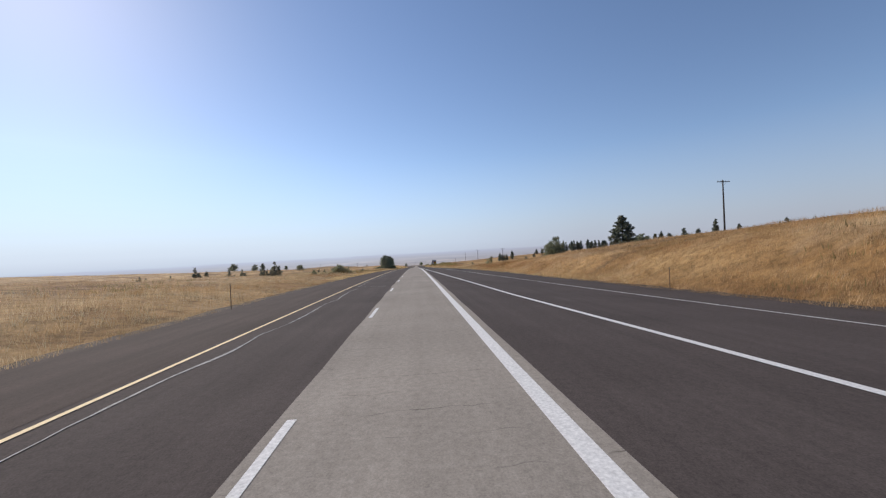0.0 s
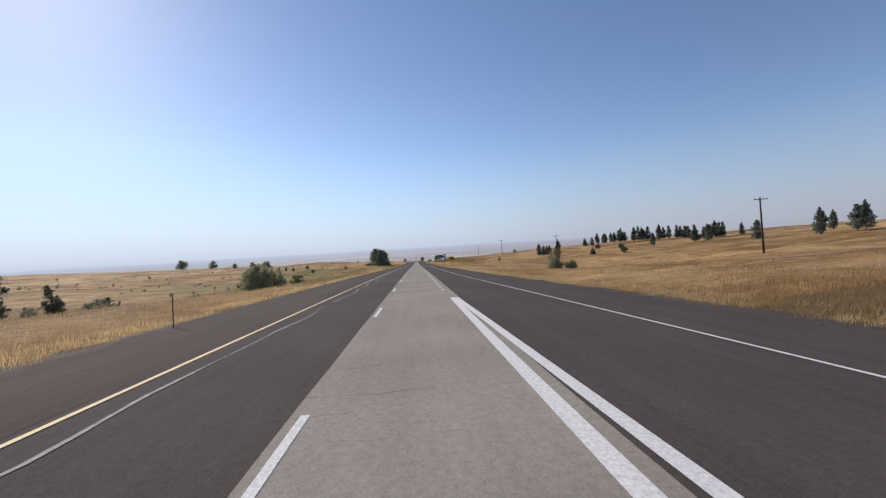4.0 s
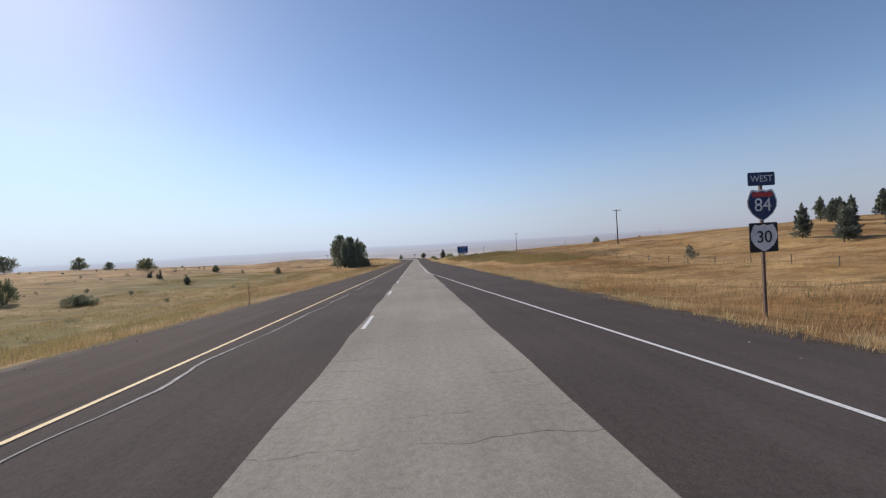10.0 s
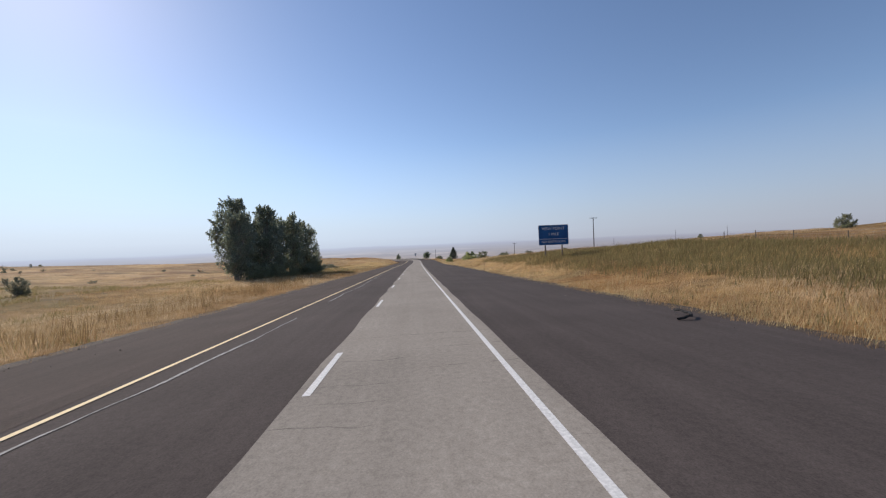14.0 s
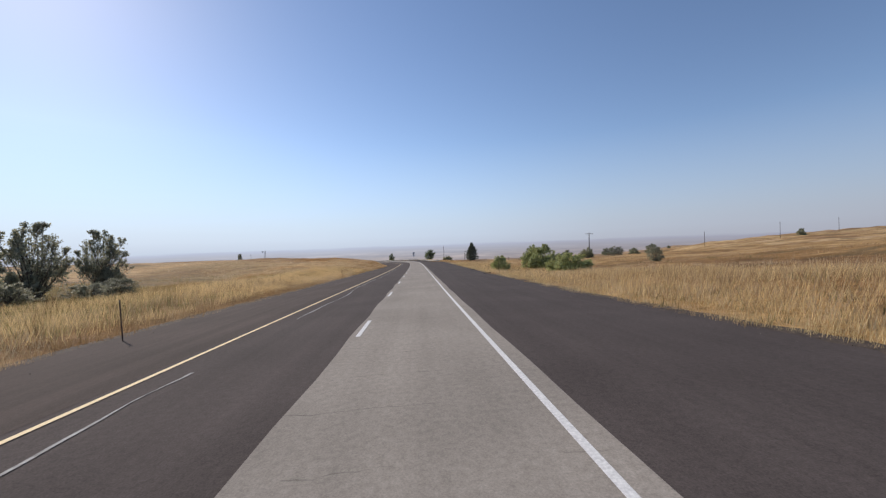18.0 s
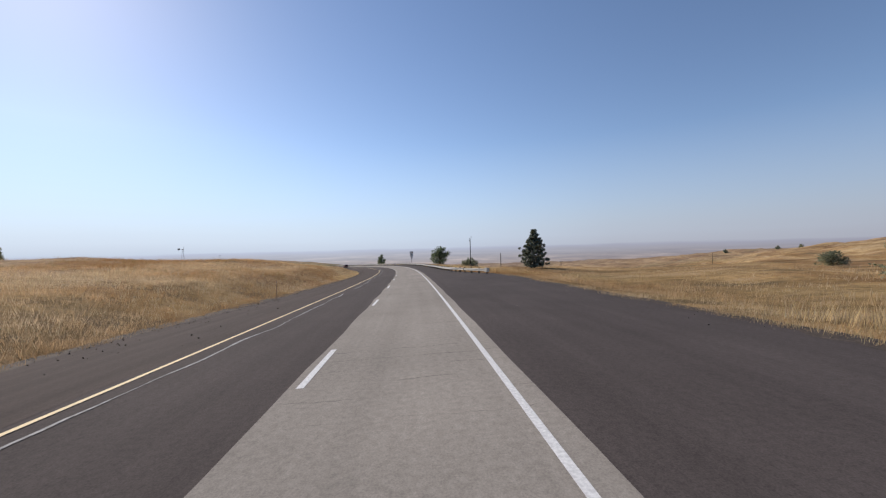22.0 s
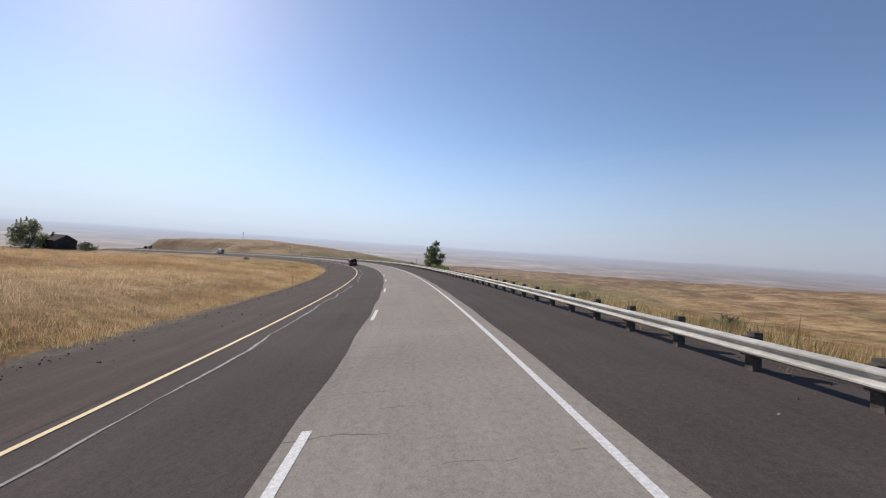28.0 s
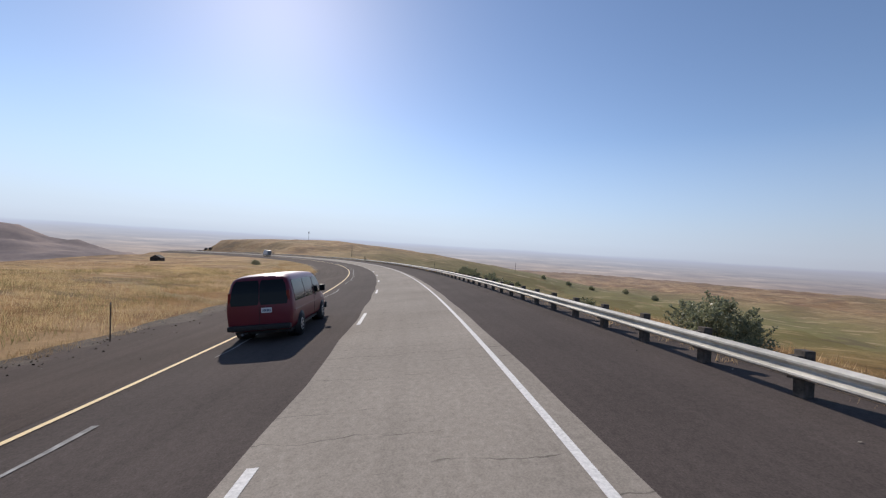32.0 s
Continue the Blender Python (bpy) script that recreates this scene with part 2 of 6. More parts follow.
# ---- terrain ----
T_S = [-90, 0, 50, 100, 150, 200, 290, 350, 400, 450, 510, 570, 630, 680, 720, 800, 880, 980, 1080, 1240]
T_L = [-450, -200, -120, -60, -35, -18, 18, 30, 50, 80, 140, 250, 450]
T_Z = [
    [8, 2.7, 2, 2, 1.8, 0.6, 2.0, 4.2, 5.5, 6.5, 8, 11, 14],
    [8, 2.7, 2, 2, 1.8, 0.6, 1.6, 3.8, 5.0, 6.0, 8, 11, 14],
    [7, 1.2, 0.5, 1.4, 1.5, 0.5, 0.9, 2.6, 4.0, 5.0, 7, 11, 14],
    [8, 0.2, -1.8, -1.8, -0.2, 0.0, 0.2, 0.6, 1.8, 3.4, 5.6, 10.6, 14],
    [9, 0.7, -3.1, -3.1, -1.5, -0.5, -0.6, -1.1, -0.6, 1.2, 4.5, 10, 13],
    [10, 1.7, -3, -4.4, -3.4, -1.2, -0.9, -2.7, -3.3, -1.0, 3.7, 9, 12],
    [12, 3.2, -2.5, -5.0, -4.0, -1.4, -0.9, -0.9, -0.2, 2.2, 3.9, 7.6, 9.8],
    [13, 4.2, 0, -3.0, -2.4, -1.0, 0.2, 1.0, 2.5, 4.3, 7.0, 10.3, 12],
    [14, 5.2, 2.4, -0.8, -0.6, -0.6, 1.4, 2.2, 3.0, 4.7, 7.2, 9.3, 10.3],
    [14, 6.2, 3.8, 0.2, -0.1, -0.5, 0.9, 1.8, 2.8, 3.8, 5.6, 7, 8],
    [10, 6.7, 3.8, 0.2, -0.4, -0.2, -0.9, -0.4, 1.0, 2.0, 3.6, 5, 5],
    [5, 5.0, 3.8, 2.8, 1.8, 0.6, -0.5, -0.2, -0.2, 0.2, 1.8, 4.6, 6],
    [2, 4.0, 4.0, 3.6, 3.0, 1.1, -0.3, -0.7, -1.3, -1.4, 0.0, 6.4, 10],
    [-6, 1.0, 4.2, 3.4, 2.4, 0.4, -0.2, -1.2, -2.2, -3.2, -4.0, 6, 13],
    [-20, -3, 3.0, 1.6, 0.6, -0.5, -0.8, -2.6, -4.2, -6.2, -10, 1, 12],
    [-40, -9, 0.5, 0.0, -0.9, -1.8, -1.2, -4.4, -8.0, -12, -18, -18, -2],
    [-60, -14, -5, -2.6, -2.4, -2.4, -1.0, -4.5, -8.0, -11, -18, -20, -10],
    [-70, -20, -7, -3.5, -2.8, -2.4, -0.4, -3.0, -6.5, -10, -15, -18, -14],
    [-80, -25, -9, -4.5, -3.0, -2.0, 0.6, 2.0, 3.5, 5, -6, -19, -17],
    [-90, -30, -9, -4.5, -3.0, -2.0, 0.6, 2.0, 3.5, 5, -8, -22, -22],
]
T_Z = np.array(T_Z, float)


def fbm(x, y, size, seed):
    """Cheap smooth noise of about unit height, from rotated sines."""
    out, a = 0.0, 1.0
    for k in range(5):
        an = seed * 1.7 + k * 2.4
        u, w = x * math.cos(an) + y * math.sin(an), -x * math.sin(an) + y * math.cos(an)
        f = 2 ** k / size
        out = out + a * np.sin(u * f * 6.28 + seed + 1.3 * np.sin(w * f * 3.1 + k)) * np.cos(w * f * 5.1 + 2 * seed + k)
        a *= 0.52
    return out


def land(s, lat, x, y, dist=None):
    """Height of the ground above sea of the model at a place given by station, offset and world x, y."""
    s, lat = np.asarray(s, float), np.asarray(lat, float)
    fi = np.interp(s, T_S, np.arange(len(T_S)))
    fj = np.interp(lat, T_L, np.arange(len(T_L)))
    i, j = np.clip(fi.astype(int), 0, len(T_S) - 2), np.clip(fj.astype(int), 0, len(T_L) - 2)
    u, w = fi - i, fj - j
    u = u * u * (3 - 2 * u)
    rel = ((T_Z[i, j] * (1 - w) + T_Z[i, j + 1] * w) * (1 - u) + (T_Z[i + 1, j] * (1 - w) + T_Z[i + 1, j + 1] * w) * u)
    base = np.interp(s, RS, RP[:, 2])
    el, er, b = EDGE_L(s), EDGE_R(s), np.interp(s, RS, RB)
    edge = np.where(lat < 0, el, er)
    zedge = -edge * np.tan(b) + section(edge) - 0.03
    away = np.clip(np.abs(lat) - np.abs(edge), 0, None)
    k = np.clip(away / 7.0, 0, 1)
    k = k * k * (3 - 2 * k)
    rel = zedge * (1 - k) + rel * k
    rel = rel + fbm(x, y, 90, 6.0) * 1.4 * np.clip((lat - 40) / 60, 0, 1) * np.clip((s - 640) / 60, 0, 1)
    rel = rel + fbm(x, y, 55, 1.0) * 0.45 * np.clip(away / 25, 0, 1) + fbm(x, y, 11, 2.0) * 0.10 * np.clip(away / 5, 0, 1)
    far = np.abs(lat) if dist is None else dist
    z = base + rel
    # the hill that the road bends round
    dx, dy = x + 245, y - 1112
    hill = -24.5 - 22 * (np.clip(dx, 0, None) / 225) ** 1.5 - np.where(dy < 0, 11 * (dy / 100) ** 2, 16 * (dy / 130) ** 2) \
        - np.clip(-dx - 88, 0, None) * 1.7 - np.clip(-dx - 10, 0, None) * 0.05 + fbm(x, y, 60, 4.0) * 0.5
    hk = np.clip((away - 4) / 18, 0, 1) * (lat > 0) * (s > 860)
    z = np.where(hk > 0, z * (1 - hk) + np.maximum(z, hill) * hk, z)
    # the slope falls away past the end of the hill
    past_end = np.clip((-352 - x) / 60, 0, 1) * np.clip((s - 1120) / 80, 0, 1) * np.clip((away - 5) / 22, 0, 1)
    z = z - 26 * past_end
    k = np.clip((far - 430) / 2100, 0, 1)
    k = k * k * (3 - 2 * k)
    z = z - k * 300
    ridge = 298 * np.exp(-((x + 2350) / 660) ** 2 - ((y - 1750) / 600) ** 2) + 34 * np.exp(-((x + 1550) / 450) ** 2 - ((y - 1900) / 380) ** 2)
    z = z + ridge * (1 + 0.06 * fbm(x, y, 420, 3.0)) * np.clip((far - 500) / 500, 0, 1)
    return z + np.clip((far - 300) / 900, 0, 1) * fbm(x, y, 700, 5.0) * 7


def nearest(x, y):
    """Station and offset of world points, and their distance from the road."""
    st = RS[::4]
    P = RP[::4]
    out_s, out_l, out_d = np.empty_like(x), np.empty_like(x), np.empty_like(x)
    for a in range(0, len(x), 20000):
        xx, yy = x[a:a + 20000], y[a:a + 20000]
        d2 = (xx[:, None] - P[None, :, 0]) ** 2 + (yy[:, None] - P[None, :, 1]) ** 2
        k = d2.argmin(1)
        psi = RPSI[::4][k]
        ox, oy = xx - P[k, 0], yy - P[k, 1]
        out_s[a:a + 20000] = np.clip(st[k] - ox * np.sin(psi) + oy * np.cos(psi), S0, S1)
        out_l[a:a + 20000] = ox * np.cos(psi) + oy * np.sin(psi)
        d = np.sqrt(d2[np.arange(len(k)), k])
        out_d[a:a + 20000] = d
        out_l[a:a + 20000] = np.sign(out_l[a:a + 20000]) * d
    return out_s, out_l, out_d


def ground_at(s, lat):
    """World point of the ground beside the road."""
    c, psi = centre(float(s)), float(np.interp(s, RS, RPSI))
    x, y = c[0] + lat * math.cos(psi), c[1] + lat * math.sin(psi)
    return Vector((x, y, float(land(s, lat, x, y))))


def ground_xy(x, y):
    s, l, d = nearest(np.array([float(x)]), np.array([float(y)]))
    return Vector((x, y, float(land(s, l, np.array([x]), np.array([y]), d)[0])))


uu = np.linspace(-1, 1, 300)
gx = -60 + 4350 * np.sinh(4.2 * uu) / math.sinh(4.2)
gy = 560 + 4350 * np.sinh(4.2 * uu) / math.sinh(4.2)
GX, GY = (a.ravel() for a in np.meshgrid(gx, gy, indexing="ij"))
gs, gl, gd = nearest(GX, GY)
GZ = land(gs, gl, GX, GY, gd) - 2.5 * np.clip((150 - gd) / 25, 0, 1)
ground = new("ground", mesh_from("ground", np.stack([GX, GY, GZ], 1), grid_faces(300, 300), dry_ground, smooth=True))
tagged(ground, "dry golden grassland falling away to a wide valley", "ground", kind="structure")

vs = np.arange(S0, S1 + 1, 4.0)
steps = np.array([-0.6, 0, 0.5, 1.1, 1.8, 2.6, 3.6, 4.8, 6.2, 8, 10, 13, 17, 22, 28, 36, 46, 58, 72, 90, 112, 138, 160])
for side, edge_fn in ((-1, EDGE_L), (1, EDGE_R)):
    VS = np.repeat(vs[:, None], len(steps), 1)
    VL = edge_fn(VS) + side * steps[None, :]
    C, PSI = centre(VS), np.interp(VS, RS, RPSI)
    X, Y = C[..., 0] + VL * np.cos(PSI), C[..., 1] + VL * np.sin(PSI)
    Z = land(VS, VL, X, Y)
    Z[:, 0] -= 0.10
    v = new("verge", mesh_from("verge", np.stack([X, Y, Z], -1).reshape(-1, 3), grid_faces(len(vs), len(steps)), verge_ground, smooth=True))
    tagged(v, "roadside verge of dry golden grass beside the asphalt shoulder", "verge", kind="structure")

# ---- road ----
rs = np.arange(S0, S1 + 1, 2.0)
road = sheet("road", rs, [EDGE_L(rs), -5.4, -1.8, 2.3, EDGE_R(rs)], 0.0, asphalt, kind="structure",
             label="dark asphalt highway with wide shoulders, sloping downhill")
road["category"] = "road"
wob = 0.03 * np.sin(rs * 0.9) + 0.02 * np.sin(rs * 2.3)
sheet("shoulder_surface", rs, [EDGE_L(rs) + 0.02, -8.0, -5.62 + wob], 0.004, shoulder, road, label="rough brownish asphalt shoulder")
sheet("lane_surface", rs, [-1.82 + wob, 0.2, 2.16 + 0.5 * wob], 0.006, lane_grey, road, label="worn grey lane surface with fine transverse cracks")


def paint(name, a, b, lat, width, mat, step=2.0, label=""):
    ss = np.linspace(a, b, max(2, int((b - a) / step) + 1))
    l = lat(ss) if callable(lat) else np.full_like(ss, lat)
    return sheet(name, ss, [l - width / 2, l + width / 2], 0.012, mat, road, label=label)


paint("edge_line", S0, S1, -5.33, 0.115, yellow_paint, label="yellow edge line")
RAMP_EDGE = lambda s: np.interp(s, [-90, 10, 30, 57, 84, 120, 150, 250, 262, 275, 284, 292, 299, 307], [19, 13.2, 11.4, 9.6, 8.1, 6.7, 5.5, 5.5, 4.6, 3.6, 3.05, 2.45, 1.98, 1.77])
RAMP_LEFT = lambda s: np.interp(s, [-90, 9, 22, 38, 57, 80, 118], [13.0, 6.4, 5.4, 4.65, 3.8, 2.9, 1.98])
paint("edge_line", S0, 307, RAMP_EDGE, 0.12, white_paint, label="white ramp edge line")
paint("edge_line", 307, S1, 1.77, 0.115, white_paint, label="white edge line")
paint("gore_line", S0, 118, 1.80, 0.27, white_paint, label="broad white gore line")
paint("gore_line", S0, 118, RAMP_LEFT, 0.24, white_paint, label="broad white gore line")
DASH_N = [-9, -3, 0, 12, 21, 25, 31, 34, 44, 46]
DASH_S = [78.6, 152.3, 188.4, 331.4, 436.9, 484.7, 557.7, 594.3, 715.7, 740.2]
for n in range(-22, 86):
    top = float(np.interp(n, DASH_N, DASH_S)) + 12.19 * (min(0, n + 9) + max(0, n - 46))
    paint("lane_dash", top - 2.9, top, -1.62, 0.13, white_paint, 1.0)
for n in range(31):
    a = 123.4 + 2.86 * n
    paint("merge_dot", a, a + 0.9, 1.70, 0.17, white_paint, 0.5)


# ---- dirt and fine gravel drifted over the pavement's edges ----
dirt = speckled("dusty_gravel", (0.030, 0.023, 0.018), (0.130, 0.094, 0.066), 14, 0.95, big=1.6, bumpy=0.9, dist=0.03)
pale_dirt = speckled("pale_gravel", (0.085, 0.066, 0.048), (0.27, 0.215, 0.155), 12, 0.95, big=0.9, bumpy=0.8, dist=0.02)
dirt_rng = np.random.default_rng(12)
for side, edge_fn in ((-1, EDGE_L), (1, EDGE_R)):
    ds = np.arange(-20, 1000, 0.3)
    jag = np.convolve(dirt_rng.uniform(-0.5, 0.5, len(ds)), [0.25, 0.5, 0.25], "same")
    w = 0.12 + 0.16 * np.sin(ds * 0.31 + side) + 0.18 * np.sin(ds * 0.113 + 2) + 0.10 * np.sin(ds * 1.37) + 0.8 * jag
    if side < 0:
        w = w + 1.5 * np.clip(1 - np.abs(ds - 815) / 45, 0, 1) * (0.6 + 0.4 * np.sin(ds * 0.23) + 1.2 * jag)
    e = edge_fn(ds)
    c, psi = centre(ds), np.interp(ds, RS, RPSI)
    cols = [on_road(ds, e - side * np.clip(w, 0.03, None), 0.005), on_road(ds, e, 0.012)]
    for out, lift in ((0.25, 0.03), (0.6, 0.02), (1.0, -0.06)):
        la = e + side * (out + 0.25 * jag)
        x, y = c[:, 0] + la * np.cos(psi), c[:, 1] + la * np.sin(psi)
        cols.append(np.stack([x, y, land(ds, la, x, y) + lift], -1))
    ob = new("dirt_edge", mesh_from("dirt_edge", np.stack(cols, 1).reshape(-1, 3), grid_faces(len(ds), 5), dirt, smooth=True))
    ob.parent = road
    tagged(ob, "dusty gravel drifted over the pavement edge")


# ---- distance: glowing ring painted with haze and valley at the edge of sight ----
def haze_material():
    m = bpy.data.materials.new("painted_valley_haze")
    m.use_nodes = True
    t = m.node_tree
    t.nodes.clear()
    c = coords(t)
    sep = t.nodes.new("ShaderNodeSeparateXYZ")
    link(t, c, sep.inputs[0])
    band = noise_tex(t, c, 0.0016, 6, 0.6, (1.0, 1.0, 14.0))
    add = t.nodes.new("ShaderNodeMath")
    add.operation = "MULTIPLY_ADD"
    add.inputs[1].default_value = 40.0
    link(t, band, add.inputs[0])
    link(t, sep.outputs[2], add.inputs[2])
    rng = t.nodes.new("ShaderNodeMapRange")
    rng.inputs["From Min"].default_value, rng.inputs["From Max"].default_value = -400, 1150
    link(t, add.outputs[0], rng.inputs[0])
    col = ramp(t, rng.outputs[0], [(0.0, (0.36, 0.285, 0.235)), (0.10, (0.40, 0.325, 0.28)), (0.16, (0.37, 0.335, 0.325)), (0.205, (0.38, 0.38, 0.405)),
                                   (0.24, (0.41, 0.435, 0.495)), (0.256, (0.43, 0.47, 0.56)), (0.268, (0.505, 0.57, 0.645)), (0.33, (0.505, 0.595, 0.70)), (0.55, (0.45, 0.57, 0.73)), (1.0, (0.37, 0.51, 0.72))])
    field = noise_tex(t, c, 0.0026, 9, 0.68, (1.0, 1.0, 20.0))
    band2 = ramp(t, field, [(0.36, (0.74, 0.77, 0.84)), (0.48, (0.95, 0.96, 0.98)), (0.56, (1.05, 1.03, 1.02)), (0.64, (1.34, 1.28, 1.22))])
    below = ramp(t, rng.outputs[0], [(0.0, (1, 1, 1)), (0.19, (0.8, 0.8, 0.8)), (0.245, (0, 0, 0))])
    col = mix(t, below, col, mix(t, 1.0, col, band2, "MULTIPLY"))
    # painted glow: the ring's colour is brighter towards the sun
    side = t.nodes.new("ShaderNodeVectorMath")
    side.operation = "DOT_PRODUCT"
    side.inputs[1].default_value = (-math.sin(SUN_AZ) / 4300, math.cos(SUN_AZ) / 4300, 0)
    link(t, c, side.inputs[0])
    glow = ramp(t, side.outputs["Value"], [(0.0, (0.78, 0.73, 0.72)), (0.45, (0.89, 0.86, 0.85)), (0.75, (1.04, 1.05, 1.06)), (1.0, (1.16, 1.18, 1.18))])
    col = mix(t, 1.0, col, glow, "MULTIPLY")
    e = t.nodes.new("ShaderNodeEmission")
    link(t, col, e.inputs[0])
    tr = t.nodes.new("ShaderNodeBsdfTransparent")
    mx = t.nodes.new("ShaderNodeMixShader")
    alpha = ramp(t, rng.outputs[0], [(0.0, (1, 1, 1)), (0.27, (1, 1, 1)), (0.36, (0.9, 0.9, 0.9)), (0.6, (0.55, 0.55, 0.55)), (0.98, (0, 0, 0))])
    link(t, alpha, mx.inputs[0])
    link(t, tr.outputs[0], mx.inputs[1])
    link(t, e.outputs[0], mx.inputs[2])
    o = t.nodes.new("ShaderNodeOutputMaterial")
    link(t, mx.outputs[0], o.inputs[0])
    return m


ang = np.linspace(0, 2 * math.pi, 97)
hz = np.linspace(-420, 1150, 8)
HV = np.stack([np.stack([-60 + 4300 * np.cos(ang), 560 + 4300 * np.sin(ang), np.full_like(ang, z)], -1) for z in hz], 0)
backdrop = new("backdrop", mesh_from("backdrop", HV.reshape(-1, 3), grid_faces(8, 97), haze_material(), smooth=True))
tagged(backdrop, "glowing ring painted with hazy blue-grey valley and sky at the horizon", "backdrop", kind="structure")


# ---- more materials ----
def leafy(name, dark, light, trans=0.35, patchy=False, gloss=0.0):
    m = bpy.data.materials.new(name)
    m.use_nodes = True
    t = m.node_tree
    t.nodes.clear()
    geo = t.nodes.new("ShaderNodeNewGeometry")
    info = t.nodes.new("ShaderNodeObjectInfo")
    col = ramp(t, geo.outputs["Random Per Island"], [(0.0, dark), (1.0, light)])
    tone = ramp(t, info.outputs["Random"], [(0.0, (0.8, 0.82, 0.8)), (1.0, (1.15, 1.1, 1.0))])
    col = mix(t, 1.0, col, tone, "MULTIPLY")
    if patchy:
        c = coords(t)
        wide = ramp(t, noise_tex(t, c, 0.045, 6, 0.62), [(0.34, (0.66, 0.66, 0.50)), (0.42, (0.80, 0.68, 0.56)), (0.50, (0.94, 0.90, 0.84)), (0.58, (1.05, 1.07, 1.10)), (0.68, (0.80, 0.73, 0.62))])
        close = ramp(t, noise_tex(t, c, 0.6, 4, 0.6), [(0.34, (0.66, 0.62, 0.56)), (0.60, (1.1, 1.1, 1.12))])
        strips = ramp(t, noise_tex(t, c, 0.055, 5, 0.6, (1.0, 0.28, 1.0)), [(0.34, (0.66, 0.56, 0.46)), (0.44, (0.88, 0.81, 0.74)), (0.52, (1.0, 1.0, 1.0)), (0.62, (1.10, 1.10, 1.08))])
        col = mix(t, 1.0, mix(t, 1.0, mix(t, 1.0, col, wide, "MULTIPLY"), close, "MULTIPLY"), strips, "MULTIPLY")
    d, r, g, mx, my, o = (t.nodes.new(k) for k in ("ShaderNodeBsdfDiffuse", "ShaderNodeBsdfTranslucent", "ShaderNodeBsdfGlossy", "ShaderNodeMixShader", "ShaderNodeMixShader", "ShaderNodeOutputMaterial"))
    mx.inputs[0].default_value, my.inputs[0].default_value, g.inputs["Roughness"].default_value = trans, gloss, 0.45
    link(t, col, d.inputs[0])
    link(t, col, r.inputs[0])
    link(t, d.outputs[0], mx.inputs[1])
    link(t, r.outputs[0], mx.inputs[2])
    link(t, mx.outputs[0], my.inputs[1])
    link(t, g.outputs[0], my.inputs[2])
    link(t, my.outputs[0], o.inputs[0])
    return m


poplar_leaf = leafy("poplar_leaves", (0.17, 0.195, 0.145), (0.38, 0.41, 0.29), 0.5, gloss=0.06)
bright_leaf = leafy("young_poplar_leaves", (0.13, 0.165, 0.09), (0.29, 0.345, 0.18), 0.5, gloss=0.06)
willow_leaf = leafy("willow_leaves", (0.29, 0.32, 0.13), (0.52, 0.545, 0.26), 0.5, gloss=0.04)
shrub_leaf = leafy("shrub_leaves", (0.16, 0.175, 0.11), (0.36, 0.37, 0.225), 0.5, gloss=0.05)
grey_leaf = leafy("grey_green_leaves", (0.21, 0.215, 0.155), (0.45, 0.44, 0.31), 0.5, gloss=0.05)
needle = leafy("pine_needles", (0.10, 0.12, 0.10), (0.22, 0.245, 0.185), 0.45, gloss=0.05)
juniper_leaf = leafy("juniper_foliage", (0.14, 0.15, 0.115), (0.30, 0.305, 0.225), 0.45, gloss=0.04)
straw = leafy("dry_grass_blades", (0.45, 0.335, 0.21), (0.71, 0.565, 0.385), 0.5, True)
olive_grass = leafy("olive_grass_blades", (0.20, 0.165, 0.080), (0.35, 0.285, 0.135), 0.5)
lime_grass = leafy("yellow_green_grass", (0.21, 0.185, 0.080), (0.37, 0.325, 0.145), 0.45)
weed_stem = leafy("dry_weed_stems", (0.15, 0.10, 0.055), (0.33, 0.24, 0.125), 0.3)
bark = speckled("bark", (0.06, 0.045, 0.035), (0.16, 0.13, 0.10), 9, 0.95, bumpy=0.7, dist=0.03)
pale_bark = speckled("pale_bark", (0.14, 0.12, 0.10), (0.33, 0.30, 0.26), 7, 0.95, bumpy=0.6, dist=0.03)
old_wood = speckled("weathered_wood", (0.10, 0.08, 0.065), (0.24, 0.20, 0.165), 12, 0.9, big=1.2, bumpy=0.5)
rail_wood = speckled("grey_brown_wood", (0.055, 0.045, 0.037), (0.15, 0.125, 0.105), 11, 0.9, big=0.9, bumpy=0.5)
dark_wood = speckled("creosoted_wood", (0.030, 0.024, 0.020), (0.085, 0.068, 0.055), 10, 0.9, big=0.9, bumpy=0.5)
galvanised = speckled("galvanised_steel", (0.44, 0.42, 0.37), (0.60, 0.575, 0.52), 6, 0.62, 0.1, big=0.5, bumpy=0.08)
dull_steel = speckled("dull_steel", (0.16, 0.16, 0.16), (0.30, 0.30, 0.29), 8, 0.6, 0.7, bumpy=0.1)
post_brown = speckled("rusty_brown_post", (0.10, 0.066, 0.048), (0.22, 0.155, 0.115), 14, 0.85, bumpy=0.3)
black_rubber = speckled("black_rubber", (0.010, 0.010, 0.010), (0.028, 0.027, 0.026), 20, 0.85, bumpy=0.4)
sign_white = speckled("white_sign_sheeting", (0.66, 0.66, 0.65), (0.78, 0.78, 0.77), 5, 0.55, big=0.8, bumpy=0.02)
sign_black = speckled("black_sign_paint", (0.012, 0.012, 0.014), (0.022, 0.022, 0.025), 8, 0.6, bumpy=0.02)
sign_blue = speckled("blue_sign_sheeting", (0.008, 0.075, 0.23), (0.013, 0.105, 0.30), 3, 0.5, big=0.6, bumpy=0.02)
sign_navy = speckled("navy_sign_sheeting", (0.012, 0.03, 0.09), (0.02, 0.045, 0.13), 4, 0.5, bumpy=0.02)
